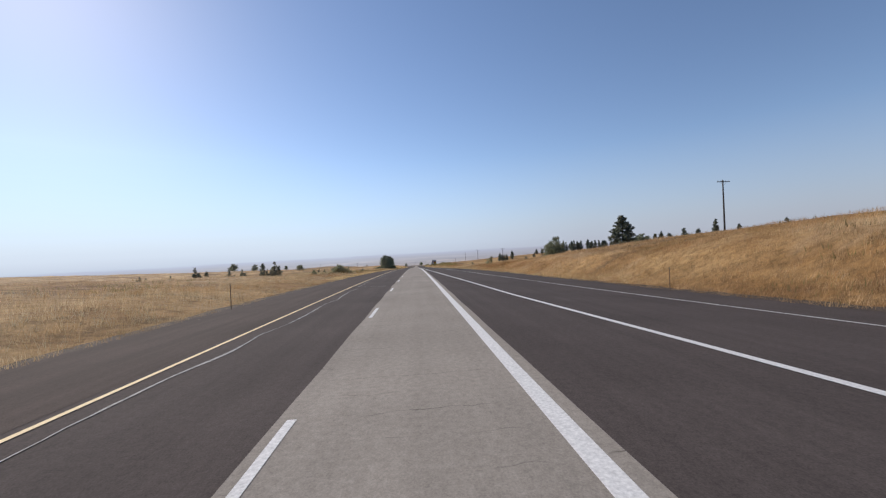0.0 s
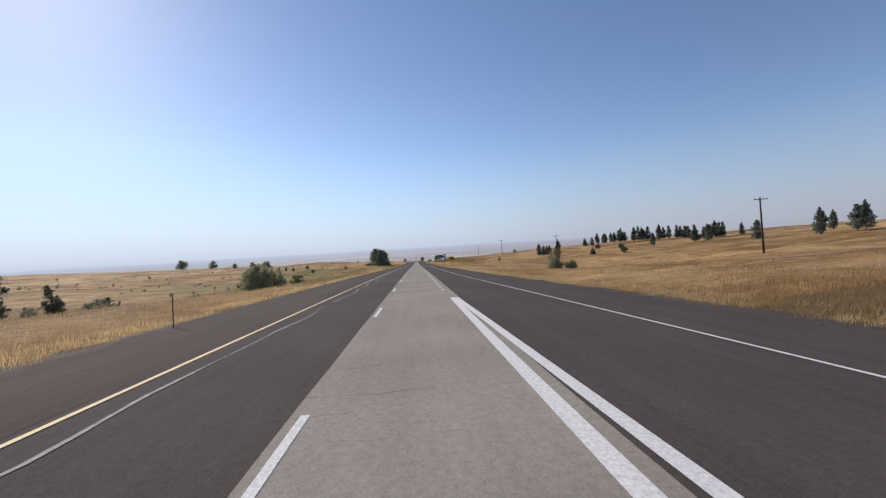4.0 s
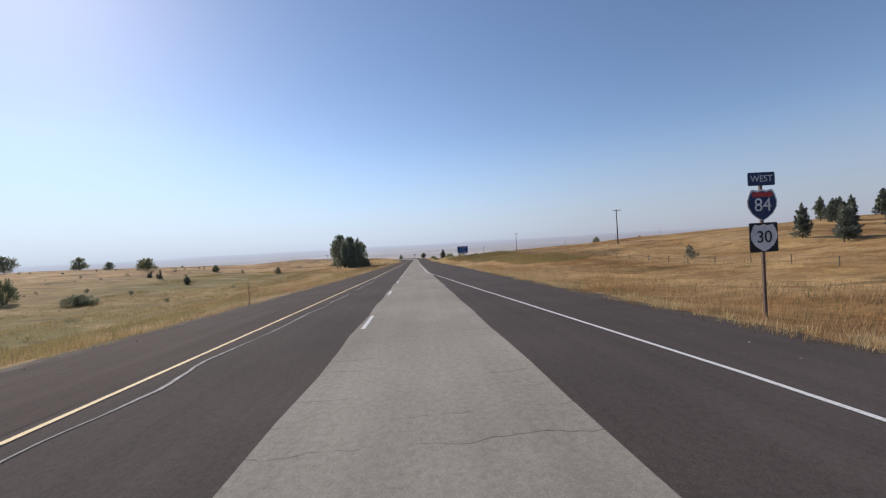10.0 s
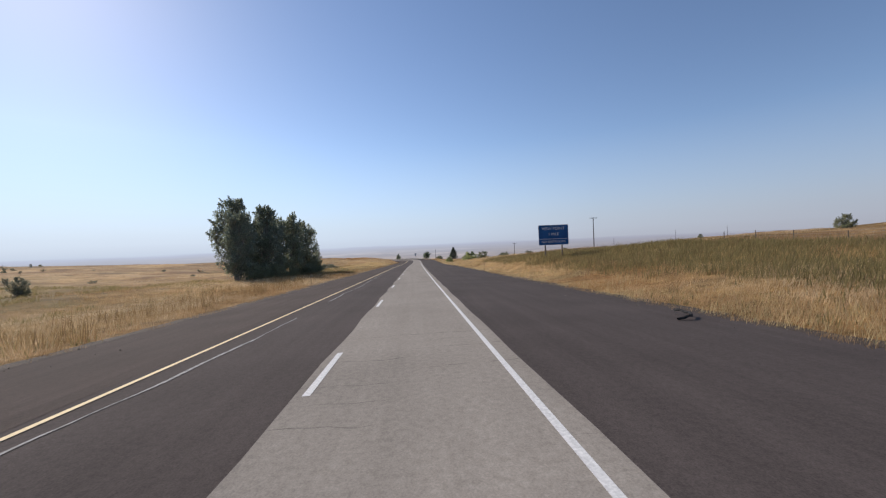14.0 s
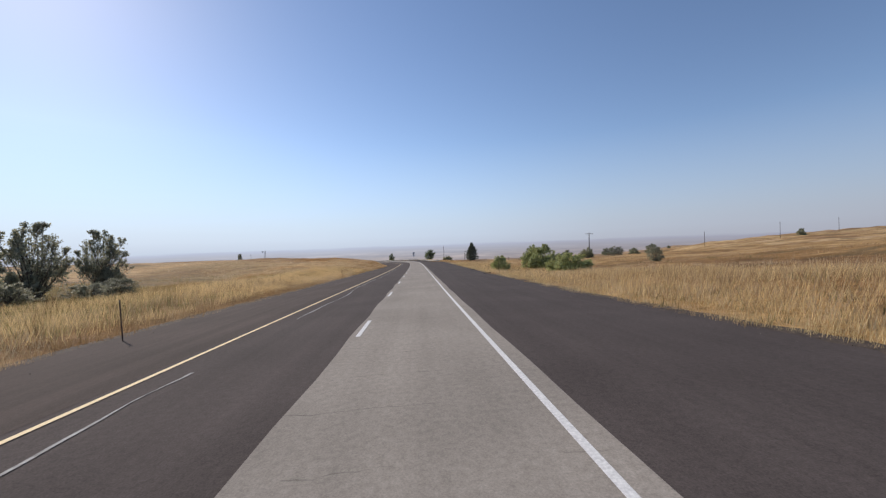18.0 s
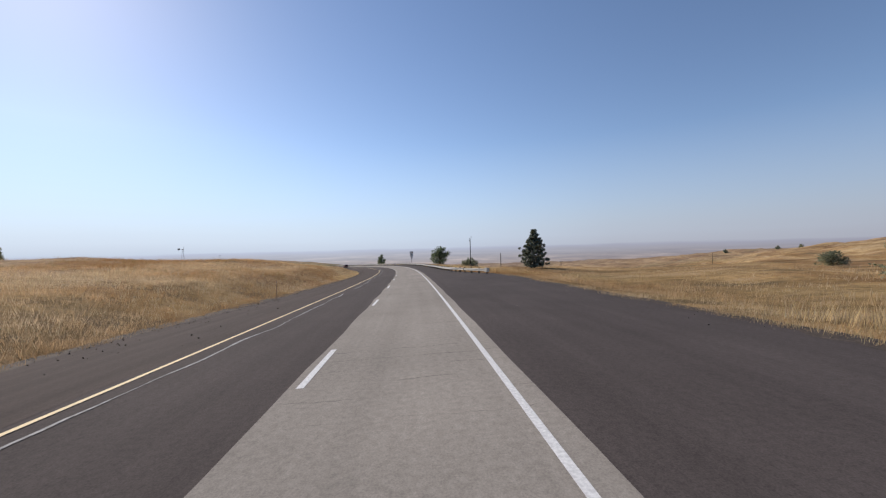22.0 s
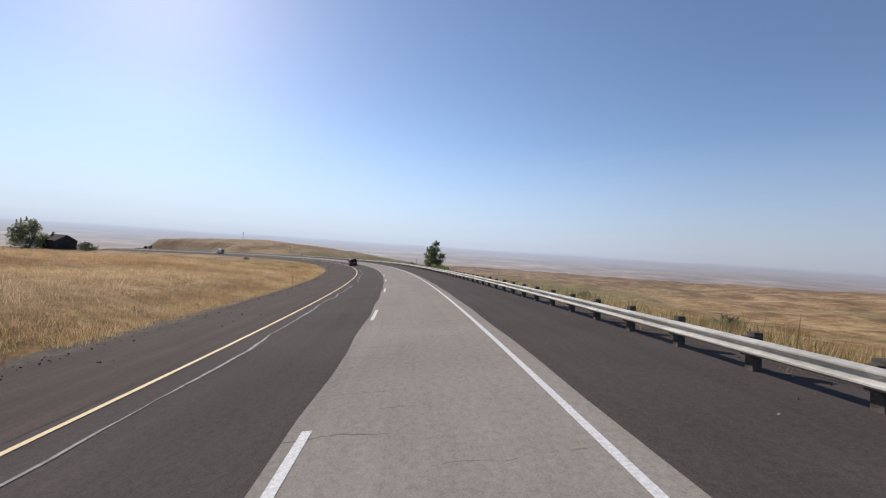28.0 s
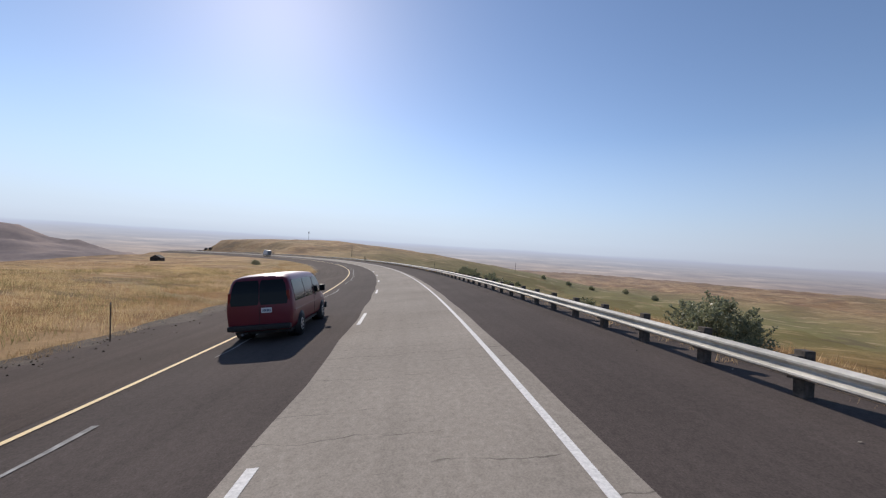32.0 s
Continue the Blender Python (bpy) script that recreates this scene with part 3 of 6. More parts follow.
sign_red = speckled("red_sign_sheeting", (0.35, 0.03, 0.03), (0.45, 0.05, 0.045), 4, 0.5, bumpy=0.02)
sign_yellow = speckled("amber_sign_sheeting", (0.55, 0.27, 0.015), (0.72, 0.36, 0.03), 4, 0.55, big=0.8, bumpy=0.02)
pale_straw = leafy("pale_straw_blades", (0.52, 0.385, 0.200), (0.82, 0.645, 0.375), 0.45)
bleached = leafy("bleached_straw", (0.52, 0.42, 0.27), (0.76, 0.64, 0.45), 0.3)
pebble_mat = leafy("pale_pebbles", (0.10, 0.088, 0.075), (0.34, 0.31, 0.28), 0.0)
clod_mat = leafy("dark_clods", (0.022, 0.017, 0.014), (0.075, 0.058, 0.046), 0.0)
basalt = speckled("dark_basalt", (0.030, 0.024, 0.021), (0.11, 0.088, 0.075), 1.6, 0.95, big=0.3, bumpy=0.8, dist=0.2)
shed_wood = speckled("old_shed_boards", (0.030, 0.025, 0.022), (0.085, 0.070, 0.060), 5, 0.95, big=0.7, bumpy=0.4)

van_red, _t, _p = material("dark_red_car_paint", 0.38, 0.0, 0.32)
_c = noise_tex(_t, coords(_t), 1.4, 4)
link(_t, ramp(_t, _c, [(0.3, (0.115, 0.008, 0.019)), (0.7, (0.145, 0.011, 0.024))]), _p.inputs["Base Color"])
_p.inputs["Coat Weight"].default_value, _p.inputs["Coat Roughness"].default_value = 0.22, 0.14
tint_glass, _t, _p = material("tinted_car_glass", 0.08, 0.0, 0.16)
_p.inputs["Base Color"].default_value = (0.008, 0.010, 0.012, 1)
black_plastic = speckled("black_plastic", (0.012, 0.012, 0.013), (0.030, 0.030, 0.031), 12, 0.55, bumpy=0.1)
alloy = speckled("grey_alloy_wheel", (0.30, 0.30, 0.30), (0.45, 0.45, 0.44), 10, 0.4, 0.8, bumpy=0.1)
tail_red, _t, _p = material("red_lamp_lens", 0.2, 0.0, 0.5)
_p.inputs["Base Color"].default_value = (0.16, 0.008, 0.010, 1)
white_coat = speckled("white_vehicle_paint", (0.55, 0.55, 0.54), (0.70, 0.70, 0.69), 2, 0.5, bumpy=0.05)


# ---- builders ----
def thing(name, place, label, category, group=""):
    ob = new(name)
    ob.empty_display_size = 0.3
    ob.matrix_basis = place if isinstance(place, Matrix) else Matrix.Translation(place)
    return tagged(ob, label, category, group)


def part(name, bm, mat, parent, label="", smooth=False):
    """One bmesh or mesh as a part under a thing or part."""
    if isinstance(bm, bpy.types.Mesh):
        me = bm
    else:
        me = bpy.data.meshes.new(name)
        bm.to_mesh(me)
        bm.free()
        me.materials.append(mat)
        if smooth:
            me.polygons.foreach_set("use_smooth", [True] * len(me.polygons))
    ob = new(name, me)
    ob.parent = parent
    return tagged(ob, label)


def box(x, y, z, sx, sy, sz, bevel=0.0, bm=None):
    bm = bm or bmesh.new()
    r = bmesh.ops.create_cube(bm, size=1.0)
    bmesh.ops.scale(bm, vec=(sx, sy, sz), verts=r["verts"])
    bmesh.ops.translate(bm, vec=(x, y, z), verts=r["verts"])
    if bevel:
        es = list({e for v in r["verts"] for e in v.link_edges})
        bmesh.ops.bevel(bm, geom=es, offset=bevel, segments=2, affect="EDGES", profile=0.6)
    return bm


def rod(p0, p1, r0, r1=None, n=10, bm=None):
    """A tapered round bar between two points."""
    bm = bm or bmesh.new()
    p0, p1 = Vector(p0), Vector(p1)
    d = p1 - p0
    m = Matrix.Translation((p0 + p1) / 2) @ d.to_track_quat("Z", "Y").to_matrix().to_4x4()
    bmesh.ops.create_cone(bm, cap_ends=True, segments=n, radius1=r0, radius2=r0 if r1 is None else r1, depth=d.length, matrix=m)
    return bm


def limbs_mesh(name, segs, mat, n=6):
    """Tapered tubes for (p0, p1, r0, r1), in one mesh."""
    V, F = [], []
    ring = np.stack([np.cos(np.arange(n) * 2 * np.pi / n), np.sin(np.arange(n) * 2 * np.pi / n)], 1)
    for p0, p1, r0, r1 in segs:
        p0, p1 = np.array(p0, float), np.array(p1, float)
        d = p1 - p0
        d = d / (np.linalg.norm(d) + 1e-9)
        a = np.cross(d, [0.3, 0.9, 0.2])
        a = a / np.linalg.norm(a)
        b = np.cross(d, a)
        k = len(V)
        for p, r in ((p0, r0), (p1, r1)):
            V.extend((p + r * (ring[:, :1] * a + ring[:, 1:] * b)).tolist())
        F.extend([(k + i, k + (i + 1) % n, k + n + (i + 1) % n, k + n + i) for i in range(n)])
        F.append(tuple(range(k + n, k + 2 * n)))
    return mesh_from(name, V, F, mat, smooth=True)


def leaves_mesh(name, C, size, mat, rng, long=1.0, up=0.0):
    """One small pointed leaf or tuft, of four corners, at each centre."""
    n = len(C)
    u = rng.normal(size=(n, 3))
    u[:, 2] += up
    u /= np.linalg.norm(u, axis=1)[:, None]
    w = np.cross(u, rng.normal(size=(n, 3)))
    w /= np.linalg.norm(w, axis=1)[:, None]
    s = size * rng.uniform(0.6, 1.4, (n, 1))
    V = np.stack([C - u * s * long, C + w * s * 0.55, C + u * s * long, C - w * s * 0.55], 1).reshape(-1, 3)
    me = bpy.data.meshes.new(name)
    me.vertices.add(4 * n)
    me.vertices.foreach_set("co", V.astype(np.float32).ravel())
    me.loops.add(4 * n)
    me.loops.foreach_set("vertex_index", np.arange(4 * n, dtype=np.int32))
    me.polygons.add(n)
    me.polygons.foreach_set("loop_start", np.arange(0, 4 * n, 4, dtype=np.int32))
    me.polygons.foreach_set("loop_total", np.full(n, 4, dtype=np.int32))
    me.materials.append(mat)
    me.update(calc_edges=True)
    return me


def scatter(rng, centres, radius, per, flat=1.0):
    c = np.repeat(np.asarray(centres, float), per, 0)
    r = np.repeat(np.broadcast_to(np.asarray(radius, float), (len(centres),)), per)
    d = rng.normal(size=c.shape)
    d /= np.linalg.norm(d, axis=1)[:, None]
    return c + d * (r * 0.95 * rng.uniform(0, 1, len(c)) ** 0.45)[:, None] * np.array([1, 1, flat])


OUTLINE = {
    "round": lambda f: np.sqrt(np.clip(1 - ((f - 0.46) / 0.56) ** 2, 0, 1)),
    "full": lambda f: np.clip(np.sin(np.pi * (0.14 + 0.82 * f)), 0, 1) ** 0.55,
    "bush": lambda f: np.sqrt(np.clip(1 - ((f - 0.26) / 0.75) ** 2, 0, 1)),
    "cone": lambda f: np.clip(1.02 - f, 0, 1) ** 0.75 * np.clip(0.45 + 4 * f, 0, 1),
    "egg": lambda f: np.clip(1.02 - f, 0, 1) ** 0.72 * np.clip(0.62 + 4.0 * f, 0, 1),
    "plume": lambda f: np.clip(np.sin(np.pi * (0.17 + 0.80 * f)), 0, 1) ** 0.85,
}


def make_lobed(name, h, w, seed, leaf_mat, leaf, lobes, per, outline, lift=0.0, category="bush", size=0.2, bark_mat=None, spires=0, sprays=40, long=1.0, up=0.0, tall=0.9):
    """A bush or tree: stems, and leaves on the shells of many lobes that fill an outline, with sprays that stick out of it."""
    rng = np.random.default_rng(seed)
    root = thing(name, Vector((0, 0, 0)), "", category)
    form, R = OUTLINE[outline], size * 0.5 * (min(h, w) + 0.5 * (h + w) * 0.5)
    f = rng.uniform(0, 1, lobes) ** (1.5 if category == "bush" else 1.1)
    az = np.arange(lobes) * 2.4 + rng.uniform(-0.6, 0.6, lobes)
    rad = form(f) * np.sqrt(rng.uniform(0.02, 1.0, lobes))
    rr = R * rng.uniform(0.62, 1.15, lobes) * (0.55 + 0.45 * np.clip(form(f), 0, 1))
    half = np.maximum(w * 0.5 - rr * 0.75, 0.05 * w)
    z = lift * h + rr * (0.35 if category == "bush" else 0.6) + f * np.maximum(h * (1 - lift) - 1.55 * rr, 0.1 * h)
    cx, cy = np.cos(az) * rad * half, np.sin(az) * rad * half
    if spires:
        pick = rng.integers(0, spires, lobes)
        sa, sh = np.arange(spires) * 2 * np.pi / spires + rng.uniform(0, 2), rng.uniform(0.42, 0.78, spires)
        sh[0] = 1.0
        sr = np.where(np.arange(spires) == 0, 0.10, rng.uniform(0.16, 0.30, spires)) * w
        cx, cy = cx * 0.55 + np.cos(sa[pick]) * sr[pick], cy * 0.55 + np.sin(sa[pick]) * sr[pick]
        z = lift * h + (z - lift * h) * sh[pick]
    cl = np.stack([cx, cy, z], 1)
    n = np.maximum((per * (rr / R) ** 2).astype(int), 20)
    c, r = np.repeat(cl, n, 0), np.repeat(rr, n)
    d = rng.normal(size=c.shape)
    d /= np.linalg.norm(d, axis=1)[:, None]
    d[:, 2] = np.abs(d[:, 2]) * np.where(rng.uniform(0, 1, len(d)) < 0.72, 1, -1)
    C = c + d * (r * rng.uniform(0.12, 1.0, len(c)) ** 0.5)[:, None] * np.array([1, 1, tall])
    # thin sprays past the outline
    pk = rng.integers(0, lobes, sprays)
    axis = np.stack([cl[pk, 0] / w, cl[pk, 1] / w, 0.5 + 0.6 * rng.uniform(0, 1, sprays)], 1) + rng.normal(size=(sprays, 3)) * 0.35
    axis /= np.linalg.norm(axis, axis=1)[:, None]
    run = np.linspace(0.7, 1.45, 9)
    tip = cl[pk][:, None, :] + axis[:, None, :] * (rr[pk][:, None] * run[None, :])[..., None]
    S = np.repeat(tip.reshape(-1, 3), 4, 0) + rng.normal(size=(sprays * 36, 3)) * 0.07 * R
    C = np.concatenate([C, S])
    low = C[:, 2] < 0.04 * h
    C[low, 2] = rng.uniform(0.01, 0.12, low.sum()) * h
    segs = []
    if category == "tree":
        segs += [((0, 0, -0.3), (0.012 * h, 0, 0.45 * h), 0.022 * h, 0.015 * h), ((0.012 * h, 0, 0.45 * h), (0, 0.01 * h, 0.88 * h), 0.015 * h, 0.004 * h)]
    for k in range(lobes):
        e = cl[k]
        b = np.array([0, 0, max(0.10 * h, e[2] * 0.6)]) if category == "tree" else np.array([0.03 * w * math.cos(az[k]), 0.03 * w * math.sin(az[k]), -0.3])
        m = b * 0.45 + e * 0.55 + rng.normal(size=3) * 0.03 * h
        segs += [(b, m, 0.009 * h, 0.006 * h), (m, e, 0.006 * h, 0.002 * h)]
    for k in range(sprays):
        segs.append((cl[pk[k]], tip[k, -2], 0.003 * h, 0.0012 * h))
    part("stem" if category == "bush" else "trunk", limbs_mesh("stem", segs, bark_mat or bark, 5), bark, root)
    part("foliage" if category == "bush" else "crown", leaves_mesh("foliage", C, leaf, leaf_mat, rng, long, up), leaf_mat, root)
    return root


def make_pine(name, h, w, seed, leaf_mat, leaf=0.16, levels=11, per=26, low=0.10):
    """A conifer: straight trunk, whorls of branches, needle tufts at their ends."""
    rng = np.random.default_rng(seed)
    root = thing(name, Vector((0, 0, 0)), "", "tree")
    segs = [((0, 0, -0.3), (0, 0, h * 0.5), 0.022 * h, 0.014 * h), ((0, 0, h * 0.5), (0.01 * h, 0, h * 0.97), 0.014 * h, 0.003 * h)]
    cl = []
    for i in range(levels):
        f = i / (levels - 1)
        z = h * (low + (0.93 - low) * f)
        reach = w * 0.5 * (1 - f ** 1.45) * min(1.0, 0.70 + 1.6 * f) + 0.06 * w
        nb = 7 if f < 0.7 else 5
        for k in range(nb):
            a = k * 6.283 / nb + rng.uniform(-0.4, 0.4) + i
            rr = reach * rng.uniform(0.55, 1.12)
            e = np.array([math.cos(a) * rr, math.sin(a) * rr, z + rr * rng.uniform(-0.05, 0.45) + rng.uniform(-0.03, 0.03) * h])
            b = np.array([0, 0, z])
            segs.append((b, e, 0.006 * h, 0.002 * h))
            for q in (0.45, 0.65, 0.82, 1.0):
                cl.append(b + (e - b) * q + rng.normal(size=3) * 0.018 * h)
    cl.append(np.array([0.01 * h, 0, h * 0.96]))
    part("trunk", limbs_mesh("trunk", segs, bark, 6), bark, root)
    C = scatter(rng, cl, 0.040 * h, per, 0.8)
    C[:, 2] = np.clip(C[:, 2], 0.1, h)
    part("crown", leaves_mesh("crown", C, leaf, leaf_mat, rng, 1.3, 0.5), leaf_mat, root)
    return root


KINDS = {
    "poplar": ((14.5, 9.0), [lambda k: make_lobed("poplar_tree", 14.5, 9.0, 10 + k, poplar_leaf, 0.16, 66, 270, "full", 0.06, "tree", 0.20, pale_bark, sprays=70)] * 4),
    "young_poplar": ((7.6, 4.6), [lambda k: make_lobed("poplar_tree", 7.6, 4.6, 40 + k, bright_leaf, 0.085, 75, 300, "plume", 0.04, "tree", 0.20, pale_bark, sprays=120)]),
    "round": ((5.8, 5.0), [lambda k: make_lobed("tree", 5.8, 5.0, 60 + k, bright_leaf, 0.09, 46, 300, "round", 0.07, "tree", 0.25, sprays=90)] * 2),
    "elder": ((6.2, 7.0), [lambda k: make_lobed("tree", 6.2, 7.0, 70 + k, shrub_leaf, 0.09, 52, 330, "bush", 0.03, "tree", 0.24, sprays=170)] * 3),
    "bush": ((4.2, 6.0), [lambda k: make_lobed("bush", 4.2, 6.0, 80 + k, shrub_leaf, 0.080, 60, 280, "bush", 0.0, "bush", 0.24, sprays=110)] * 4),
    "airy": ((6.4, 5.6), [lambda k: make_lobed("tall_shrub", 6.4, 5.6, 75 + k, grey_leaf, 0.075, 60, 130, "full", 0.02, "bush", 0.20, sprays=280, long=1.3, up=0.5, tall=1.2)] * 3),
    "willow": ((3.8, 6.5), [lambda k: make_lobed("bush", 3.8, 6.5, 90 + k, willow_leaf, 0.050, 50, 520, "bush", 0.0, "bush", 0.25, sprays=260, long=2.6, up=1.3)] * 3),
    "small": ((1.7, 2.2), [lambda k: make_lobed("shrub", 1.7, 2.2, 100 + k, juniper_leaf, 0.055, 18, 110, "bush", 0.0, "bush", 0.32, sprays=24)] * 3),
    "far_bush": ((4.2, 6.0), [lambda k: make_lobed("bush", 4.2, 6.0, 84 + k, shrub_leaf, 0.115, 56, 125, "bush", 0.0, "bush", 0.24, sprays=60)] * 3),
    "far_elder": ((6.2, 7.0), [lambda k: make_lobed("tree", 6.2, 7.0, 73 + k, shrub_leaf, 0.135, 50, 130, "bush", 0.03, "tree", 0.24, sprays=70)] * 2),
    "far_small": ((1.7, 2.2), [lambda k: make_lobed("shrub", 1.7, 2.2, 104 + k, juniper_leaf, 0.085, 14, 50, "bush", 0.0, "bush", 0.32, sprays=10)] * 3),
    "pine": ((9.6, 7.4), [lambda k: make_pine("pine_tree", 9.6, 7.4, 110 + k, needle, 0.12, 17, 60)]),
    "far_pine": ((6.5, 4.0), [lambda k: make_lobed("pine_tree", 6.5, 4.0, 120 + k, needle, 0.135, 54, 110, "egg", 0.03, "tree", 0.24, sprays=60)] * 4),
    "juniper": ((5.6, 3.4), [lambda k: make_lobed("juniper_tree", 5.6, 3.4, 130 + k, juniper_leaf, 0.085, 62, 130, "cone", 0.0, "tree", 0.22, spires=3 + k, sprays=120, long=1.5, up=0.9, tall=1.3)] * 3),
}
BUILT = {}
plant_rng = random.Random(7)


def plant(kind, s, lat, h, w, label, group="", sink=0.0, xy=None):
    if (xy or abs(lat) > 52 or h < 0.55 * KINDS[kind][0][0]) and "far_" + kind in KINDS:
        kind = "far_" + kind
    size, makers = KINDS[kind]
    v = plant_rng.randrange(len(makers))
    place = ground_at(s, lat) if xy is None else ground_xy(*xy)
    m = Matrix.Translation(place - Vector((0, 0, sink))) @ Matrix.Rotation(plant_rng.uniform(0, 6.28), 4, "Z") @ Matrix.Diagonal((w / size[1], w / size[1], h / size[0], 1))
    if (kind, v) not in BUILT:
        ob = BUILT[kind, v] = makers[v](v)
        ob.matrix_basis = m
    else:
        src = BUILT[kind, v]
        ob = copy_thing(src, m @ Matrix.Diagonal((1 / src.scale[0], 1 / src.scale[1], 1 / src.scale[2], 1)))
    return tagged(ob, label, group=group)


# ---- trees and bushes beside the road, in driving order ----
JUN, PIN = "junipers in the dry field", "pines on the hillside"
jl = "dark green juniper standing in dry golden grass"
plant("pine", 76, 41.5, 6.6, 5.6, "dense dark green pine on the grassy bank")
for s, lat, h, w in ((81, 46, 2.2, 3.6), (84, 50, 2.6, 4.4), (89, 54, 2.2, 4.0)):
    plant("bush", s, lat, h, w, "low dark bush beside a pine on the bank", "bushes on the bank")
plant("bush", 105, 38, 6.2, 7.4, "broad dark green bushy tree on golden grass", sink=0.7)
plant("small", 123, 39.8, 1.6, 2.2, "small olive bush in golden grass")
for s, lat, h, w in ((116.6, -61.5, 5.0, 3.0), (118.5, -60, 4.4, 2.6), (131, -59, 5.4, 3.0), (139.7, -58.5, 5.2, 3.2), (145, -53.5, 6.3, 3.9), (147, -50.5, 6.4, 3.9), (155.5, -66, 3.4, 2.5), (158, -86, 3.6, 2.4), (150, -84, 3.8, 2.6),
                     (153, -79, 3.4, 2.2), (158.4, -52.3, 4.0, 2.7), (176, -96, 4.0, 3.0), (189, -111, 4.4, 3.2), (200, -132, 4.4, 3.4)):
    plant("juniper", s, lat, 1.22 * h, 1.3 * w, jl, JUN)
for s, lat, h, w in ((169, -53, 3.2, 5.0), (128, -63, 2.2, 2.4), (130, -57, 2.0, 1.7), (172, -58, 2.2, 2.6), (205, -58, 2.0, 3.0), (149, -47, 1.6, 2.2)):
    plant("small", s, lat, h, w, "small dark juniper bush in dry grass", JUN)
plant("bush", 190, -35, 7.4, 11.2, "large round grey-green bush below the road shoulder")
plant("willow", 279, -54, 4.2, 5.0, "bright green upright bush in a grassy hollow")
plant("bush", 301, -75.6, 5.8, 5.6, "pale olive round bush in a grassy hollow")
plant("bush", 331, -83, 5.4, 4.6, "pale olive round bush in a grassy hollow")
for s, lat, h, w in ((292, -55, 1.8, 4.5), (296, -60, 2.0, 5.0), (301, -68, 2.4, 6.0), (330, -68, 2.2, 6.5), (306, -74, 2.0, 4.0)):
    plant("bush", s, lat, h, w, "low dark shrubs along a ditch", "ditch shrubs")
plant("elder", 438, -124, 6.2, 10.0, "round dark tree on the far grassland")
plant("elder", 453, -201, 9.0, 10.5, "round dark tree on the far grassland")
plant("elder", 482, -190, 7.4, 9.6, "round dark tree on the far grassland")
plant("elder", 470, -165, 5.0, 5.2, "small dark tree on the far grassland")
plant("elder", 476, -152, 5.0, 5.2, "small dark tree on the far grassland")
for s, lat in ((393, -94), (387, -87), (372, -70)):
    plant("juniper", s, lat, 3.4, 2.2, "young dark conifer in dry grass", JUN)
for k in range(90):
    plant("small", plant_rng.uniform(235, 470), plant_rng.uniform(-170, -44), plant_rng.uniform(0.4, 1.1), plant_rng.uniform(0.8, 2.0),
          "low dark sage bush in the dry field", "sage bushes")
for k in range(34):
    plant("small", plant_rng.uniform(190, 520), plant_rng.uniform(-190, -62), plant_rng.uniform(0.8, 2.2), plant_rng.uniform(0.7, 1.8),
          "small dark juniper bush in dry grass", JUN)
POP = "poplar grove"
for s, lat, h, w in ((419, -32, 15.0, 8.6), (424, -28.5, 14.2, 7.4), (430, -30, 14.6, 7.6), (436, -27, 13.8, 6.8), (443, -26, 12.4, 6.8), (428, -35, 13.5, 7.0), (413, -29, 11.8, 6.0), (422, -31, 12.5, 5.6), (433, -29, 12.8, 5.6), (439.5, -28, 11.6, 5.6)):
    plant("poplar", s, lat, h, w, "tall dark green poplar in a roadside grove", POP)
for s, lat, h, w in ((449, -26, 2.2, 5.5), (440, -23.5, 4.0, 4.6), (426, -25, 3.4, 5.0), (413, -26, 2.8, 5.0), (434, -24, 3.0, 6.0), (420, -26, 3.2, 6.0)):
    plant("bush", s, lat, h, w, "dark undergrowth bush below poplars", POP)
for s, lat, h, w in ((470, -44, 2.6, 8.0), (476, -43, 3.2, 8.5), (482, -43, 3.6, 8.5), (488, -43, 3.4, 8.0)):
    plant("bush", s, lat, h, w, "dense dark green thicket in a damp hollow", "green thicket")
for s, lat, h, w in ((489, -38.5, 7.8, 6.8), (497.5, -37.8, 7.2, 6.0)):
    plant("airy", s, lat, h, w, "tall thin grey-green shrub by a thicket", "tall shrubs by a thicket")
for s, lat, h, w in ((472, -29, 1.7, 3.4), (478, -30, 1.9, 4.0), (484, -29, 1.6, 4.2), (490, -31, 1.8, 4.4), (466, -24, 1.3, 2.8)):
    plant("airy", s, lat, h, w, "low grey-green weedy shrub in tall grass", "weedy shrubs by a thicket")
plant("elder", 632, -75, 3.2, 2.4, "small dark tree on the grass skyline")
plant("bush", 860, -70, 2.6, 6.0, "low brown bush on the grass slope")
plant("bush", 800, -69, 6.4, 7.2, "round dark tree beside an old shed")
plant("bush", 799, -59, 1.9, 3.6, "low dark bush on the grass")
plant("airy", 402.8, -53, 2.6, 2.8, "thin grey dry bush in golden grass")
plant("bush", 427, -88, 3.0, 3.2, "small dark round tree on the grass")
# the other side
wl = "feathery bright green willow bush in tall dry grass"
plant("bush", 207, 39, 5.8, 5.2, "round dark green bush in golden grass")
plant("bush", 203, 42, 3.0, 3.9, "low dark green bush in golden grass")
for s, lat, h, w in ((308, 66.5, 6.0, 3.4), (299.5, 64.3, 5.2, 3.2), (301, 66.8, 5.6, 3.4), (302.5, 69, 5.2, 3.2), (304, 71, 5.0, 3.2), (300, 74.3, 6.9, 4.0), (284, 116, 6.4, 3.6),
                     (337, 105, 5.0, 3.8), (339, 110.5, 5.2, 3.8), (363, 135, 6.4, 4.4), (375, 150, 6.8, 4.4)):
    plant("far_pine", s, lat, h, w, "dark pine on the golden hillside", PIN)
